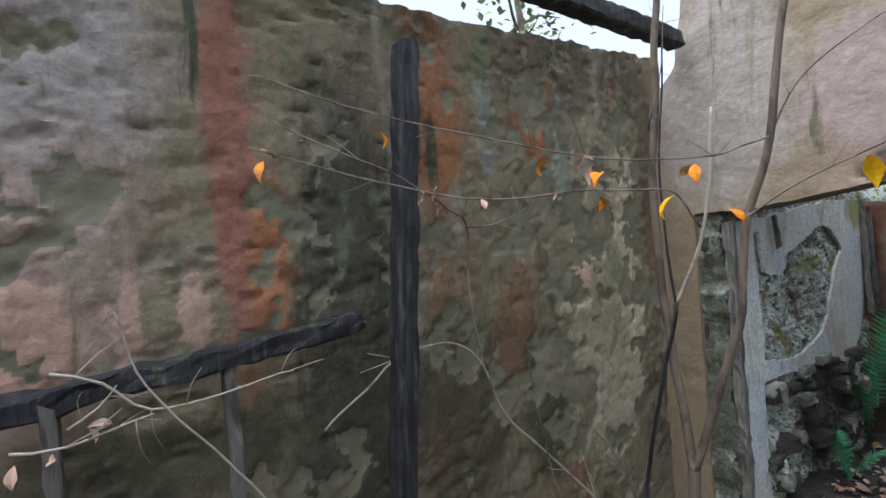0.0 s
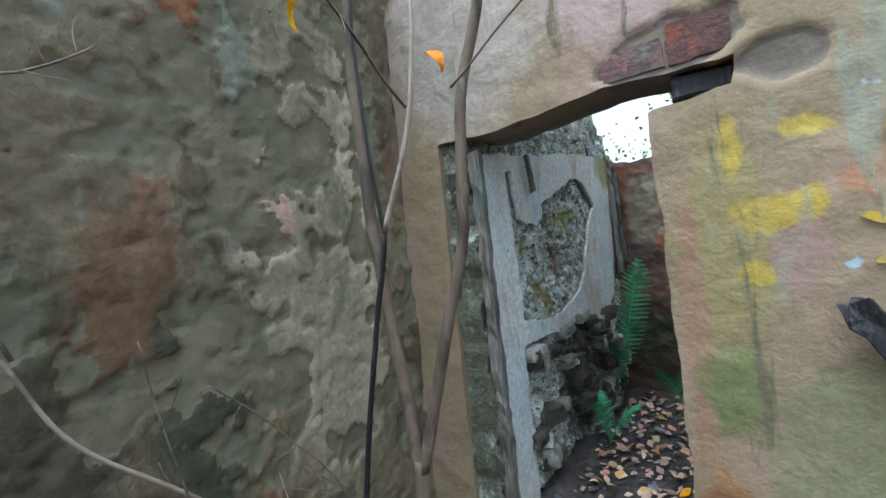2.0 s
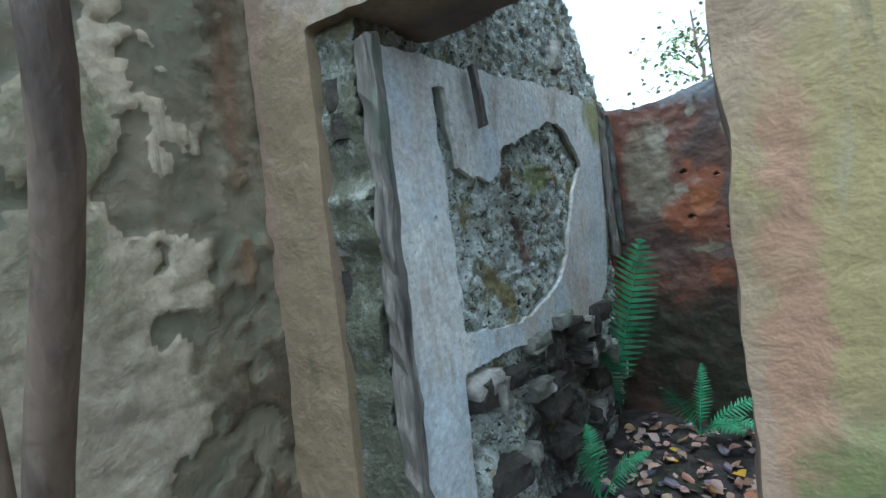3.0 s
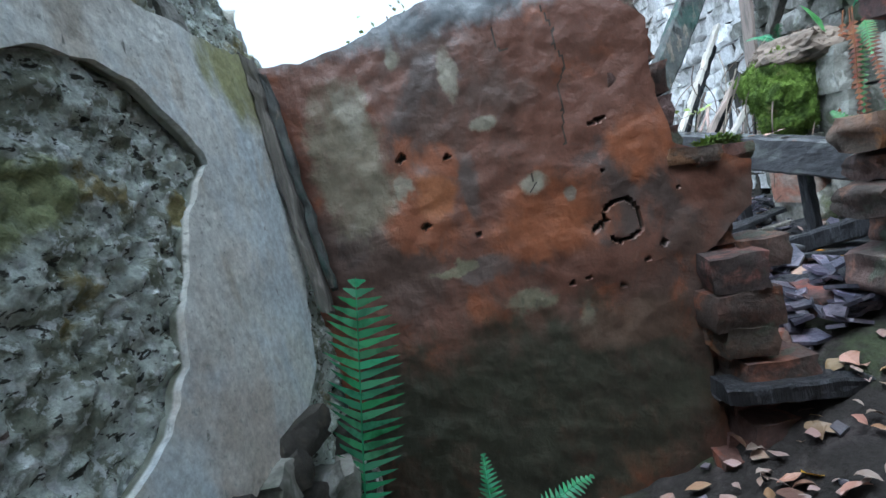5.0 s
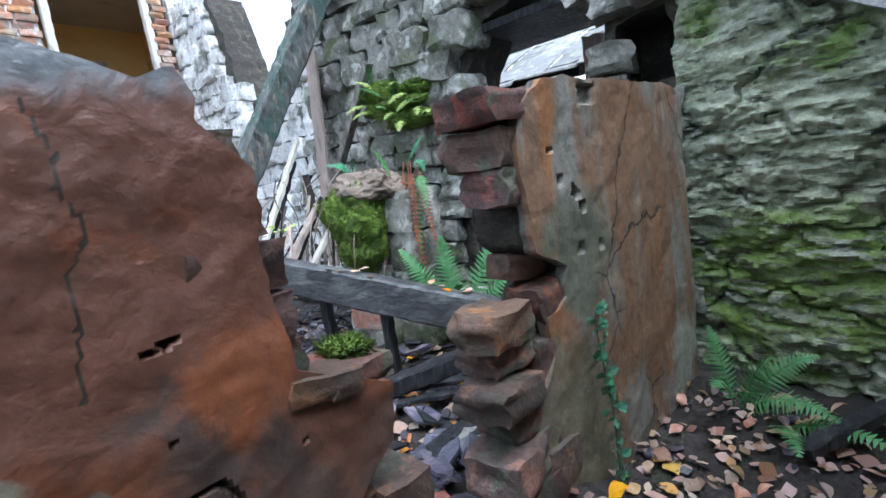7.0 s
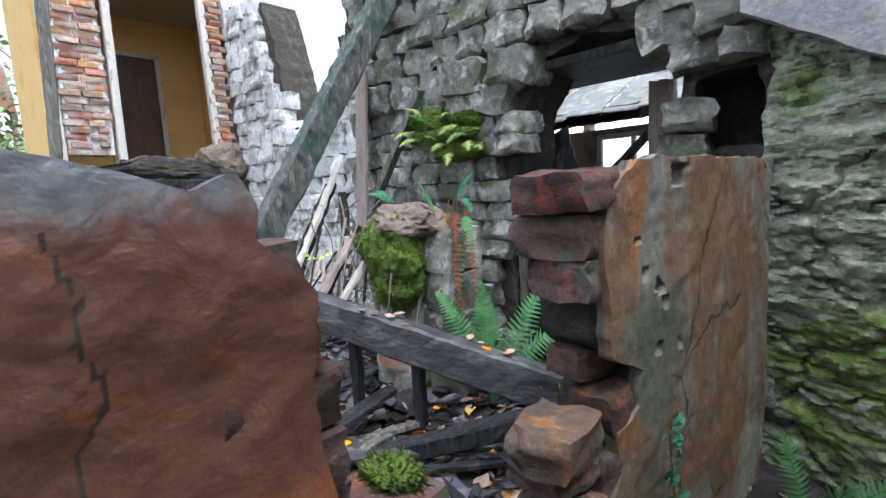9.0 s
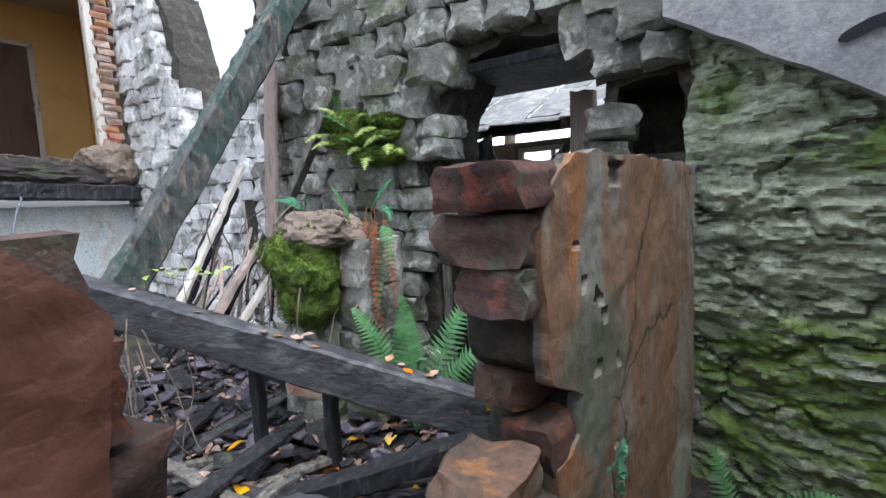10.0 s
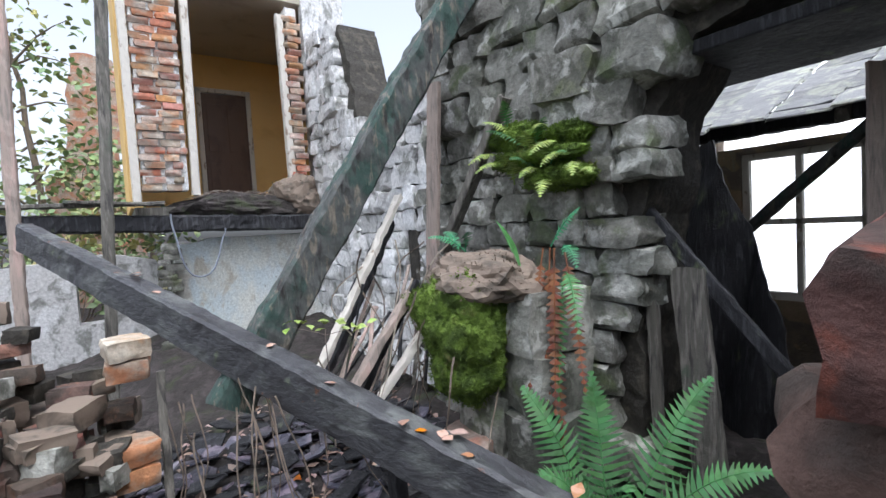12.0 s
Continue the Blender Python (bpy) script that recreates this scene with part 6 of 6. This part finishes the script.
def slates(name, label, area, count, seed, mat, size, lift=0.0):
    rng = random.Random(seed)
    bm = bmesh.new()
    for i in range(count):
        x, y = rng.uniform(area[0], area[1]), rng.uniform(area[2], area[3])
        s = rng.uniform(*size)
        m = pose(x, y, ground_height(x, y) + 0.01 + lift * rng.random(), rng.uniform(-25, 25), rng.uniform(-25, 25), rng.uniform(0, 360))
        k = rng.choice((4, 5, 5))
        ring = [(s * rng.uniform(0.6, 1) * math.cos(6.283 * j / k), s * 0.7 * rng.uniform(0.6, 1) * math.sin(6.283 * j / k)) for j in range(k)]
        a = [bm.verts.new(m @ Vector((*q, 0.006))) for q in ring]
        b = [bm.verts.new(m @ Vector((*q, -0.006))) for q in ring]
        bm.faces.new(a), bm.faces.new(b[::-1])
        for j in range(k):
            bm.faces.new((b[j], b[(j + 1) % k], a[(j + 1) % k], a[j]))
    tagged(part(name, bm, mat), label, "debris", kind="stuff")


leaf_litter("fallen_leaves", "buff and orange leaves among the collapsed slates", (4.5, 6.3, 5.3, 8.0), 260, ground_height, M_LEAFPALE, (0.06, 0.11), 8)
leaf_litter("fallen_leaves", "orange leaves on the debris of the collapsed room", (4.5, 6.3, 5.3, 8.0), 90, ground_height, M_LEAFORANGE, (0.05, 0.10), 9)
for i in range(14):
    x, y, a = rnd.uniform(4.7, 5.9), rnd.uniform(5.9, 7.4), rnd.uniform(0, 3.14)
    z, k = ground_height(x, y) + rnd.uniform(0.06, 0.12), rnd.uniform(0.25, 0.6)
    timber("debris_board", (x - math.cos(a) * k, y - math.sin(a) * k, z - 0.02), (x + math.cos(a) * k, y + math.sin(a) * k, z + rnd.uniform(0, 0.1)), rnd.uniform(0.05, 0.11), 0.025, rnd.choice((M_BLACKWOOD, M_BLACKWOOD, M_GREYWOOD, M_BEAM)), "broken dark board lying in the debris", "board", 0.008, group="boards in the debris")
slates("slate_debris", "broken wet slates heaped in the gap of the wall", (4.62, 5.25, 5.1, 5.7), 190, 3, M_SLATE, (0.03, 0.09), 0.08)
slates("slate_debris", "broken slates and rubbish on the collapsed floor", (4.3, 6.5, 5.4, 8.5), 520, 4, M_SLATE, (0.04, 0.14), 0.06)
slates("wood_debris", "dark wood scraps on the collapsed floor", (4.3, 6.6, 5.4, 8.8), 320, 7, M_BLACKWOOD, (0.04, 0.16), 0.08)
slates("stone_debris", "small stones along the passage floor", (3.2, 6.3, 3.4, 5.1), 160, 5, M_SLATE, (0.015, 0.05), 0.01)
for i in range(14):
    x, y = rnd.uniform(4.7, 5.6), rnd.uniform(5.2, 6.2)
    ob = brick(x, y, ground_height(x, y) + 0.03, rnd.uniform(0.1, 0.2), rnd.uniform(0.08, 0.12), 0.075, None, rnd.choice((M_BRICK, M_OBRICK, M_STONE)), rnd.uniform(0, 180), rnd.uniform(-15, 15), name="loose_brick")
    tagged(ob, "loose broken brick lying in the debris", "brick", "loose bricks")
timber("fallen_stick", (5.9, 4.45, 0.74), (6.5, 4.05, 0.82), 0.06, 0.05, M_BLACKWOOD, "dark stick beside the stone wall", "stick", 0.01)
# leaves lying on the beam
bl = random.Random(4)
for i in range(16):
    f = bl.uniform(0.03, 0.75)
    p = Vector((6.05, 5.50, 1.155)).lerp(Vector((4.25, 9.55, 2.315)), f)
    bm = bmesh.new()
    leaf_into(bm, Matrix.Translation(p + Vector((bl.uniform(-0.03, 0.03), 0, -0.005))) @ Euler((0.1, -0.1, bl.uniform(0, 6.28))).to_matrix().to_4x4(), bl.uniform(0.04, 0.08), 0.04, 0.05, bl)
    tagged(part("beam_leaf", bm, bl.choice((M_LEAFPINK, M_LEAFORANGE, M_LEAFPALE, M_LEAFDEAD))), "fallen leaf lying on the wet beam", "leaf", "leaves on the beam")
for p, m in (((5.88, 5.52, 1.15), M_LEAFYEL), ((5.30, 6.45, 0.82), M_LEAFYEL), ((6.25, 5.02, 2.10), M_LEAFORANGE)):
    bm = bmesh.new()
    leaf_into(bm, Matrix.Translation(p) @ Euler((0.5, 0.3, 1.0)).to_matrix().to_4x4(), 0.11, 0.07, 0.15, bl)
    tagged(part("bright_leaf", bm, m), "bright fallen leaf caught on the ruins", "leaf")
# roots and wires hanging below the beam
for i in range(16):
    a = Vector((5.0 + rnd.uniform(-0.1, 0.5), 7.2 + rnd.uniform(-0.3, 0.4), 1.45 + rnd.uniform(-0.1, 0.1)))
    bm = bmesh.new()
    tube_bm(bm, wander([a, a + Vector((rnd.uniform(-0.1, 0.1), -0.1, -0.3)), a + Vector((rnd.uniform(-0.2, 0.3), rnd.uniform(-0.3, 0.1), -0.75))], 0.05, 0.03, i), 0.004, 0.002, 5)
    tagged(part("hanging_root", bm, M_ROOT), "thin dry root hanging in the collapse", "root", "roots in the collapse")
bm = bmesh.new()
tube_bm(bm, wander([(5.25, 10.65, 2.38), (5.28, 10.6, 2.0), (5.4, 10.6, 1.75), (5.6, 10.6, 1.8), (5.75, 10.67, 2.22)], 0.05, 0.02, 2), 0.010, 0.010, 6)
tagged(part("cable", bm, M_CABLE), "grey cable hanging below the floor beam", "cable")
bm = bmesh.new()
tube_bm(bm, wander([(4.10, 3.262, 3.3), (4.11, 3.262, 2.72), (4.12, 3.262, 2.48), (4.135, 3.262, 2.31)], 0.05, 0.004, 2), 0.006, 0.003, 6)
tagged(part("wall_cable", bm, M_BLACK), "short black cable hanging down the rendered wall", "cable")


# ---- sprayed marks ----
def stroke(name, pts, width, mat, label, axis="y", level=3.262):
    """A flat brush stroke on a wall."""
    P = []
    for i in range(len(pts) - 1):
        for j in range(6):
            P.append((pts[i][0] + (pts[i + 1][0] - pts[i][0]) * j / 6, pts[i][1] + (pts[i + 1][1] - pts[i][1]) * j / 6))
    P.append(pts[-1])
    bm = bmesh.new()
    prev = None
    for i, (u, v) in enumerate(P):
        a, b = P[max(0, i - 1)], P[min(len(P) - 1, i + 1)]
        d = math.hypot(b[0] - a[0], b[1] - a[1]) or 1
        nu, nv_ = -(b[1] - a[1]) / d, (b[0] - a[0]) / d
        ends = math.sqrt(max(0.05, 1 - abs(2 * i / (len(P) - 1) - 1) ** 6))
        w = width / 2 * ends * (1 + 0.25 * nz(u, v, 12, 2))
        row = []
        for s in (-1, 0, 1):
            q = (u + nu * w * s, v + nv_ * w * s)
            row.append(bm.verts.new((q[0], level, q[1]) if axis == "y" else (level, q[0], q[1])))
        if prev:
            bm.faces.new((prev[0], row[0], row[1], prev[1])), bm.faces.new((prev[1], row[1], row[2], prev[2]))
        prev = row
    r = bmesh.ops.extrude_face_region(bm, geom=bm.faces[:])
    off = Vector((0, -0.003, 0)) if axis == "y" else Vector((-0.003, 0, 0))
    for v in r["geom"]:
        if isinstance(v, bmesh.types.BMVert):
            v.co += off
    tagged(part(name, bm, mat), label, "graffiti", "sprayed marks on the walls")


LV = 3.256
for pts, w in (([(4.37, 2.85), (4.355, 2.55), (4.345, 2.33)], 0.09), ([(4.40, 2.45), (4.52, 2.43), (4.66, 2.45)], 0.12), ([(4.40, 2.62), (4.52, 2.66), (4.68, 2.8)], 0.12)):
    stroke("paint_mark", pts, w, M_BLACK, "thick black sprayed strokes on the ochre wall", level=LV)
stroke("paint_mark", [(4.47, 1.92), (4.43, 1.91), (4.40, 1.87), (4.40, 1.82), (4.42, 1.78), (4.47, 1.76)], 0.03, M_YELLOW, "yellow sprayed letter C on the wall", level=LV)
stroke("paint_mark", [(4.31, 1.61), (4.36, 1.59), (4.41, 1.60), (4.385, 1.56), (4.42, 1.53), (4.40, 1.485), (4.34, 1.47)], 0.028, M_YELLOW, "yellow sprayed figure on the wall", level=LV)
stroke("paint_mark", [(4.47, 2.50), (4.38, 2.54), (4.28, 2.56), (4.1, 2.58)], 0.05, M_BLACK, "black sprayed bar on the grey cement", axis="x", level=6.427)

# ---- dead stalks and twigs over the collapse ----
for i in range(22):
    a = Vector((5.75 + rnd.uniform(0, 0.6), 6.9 + rnd.uniform(-0.3, 0.6), 1.95 + rnd.uniform(-0.5, 0.1)))
    bm = bmesh.new()
    tube_bm(bm, wander([a, a + Vector((rnd.uniform(-0.2, 0.1), rnd.uniform(-0.1, 0.15), -0.2)), a + Vector((rnd.uniform(-0.3, 0.1), rnd.uniform(-0.2, 0.2), -0.55))], 0.05, 0.02, i + 40), 0.005, 0.002, 5)
    tagged(part("dead_stalk", bm, rnd.choice((M_ROOT, M_PALETWIG, M_TWIG))), "dry dead stalk hanging from the pillar", "stalk", "dead stalks on the pillar")
for i in range(26):
    x, y = rnd.uniform(5.3, 6.9), rnd.uniform(10.5, 11.05)
    a = Vector((5.6 + (x - 5.3) * 0.5, 10.95, 2.56 + 0.03 * rnd.random()))
    bm = bmesh.new()
    tube_bm(bm, wander([a, a + Vector((rnd.uniform(-0.2, 0.2), rnd.uniform(-0.1, 0.1), 0.06)), a + Vector((rnd.uniform(-0.35, 0.35), rnd.uniform(-0.2, 0.1), -0.03))], 0.05, 0.02, i + 80), 0.007, 0.003, 5)
    tagged(part("dead_stalk", bm, rnd.choice((M_ROOT, M_TWIG))), "dry twig on the heap of the upper floor", "twig", "twigs on the upper floor")
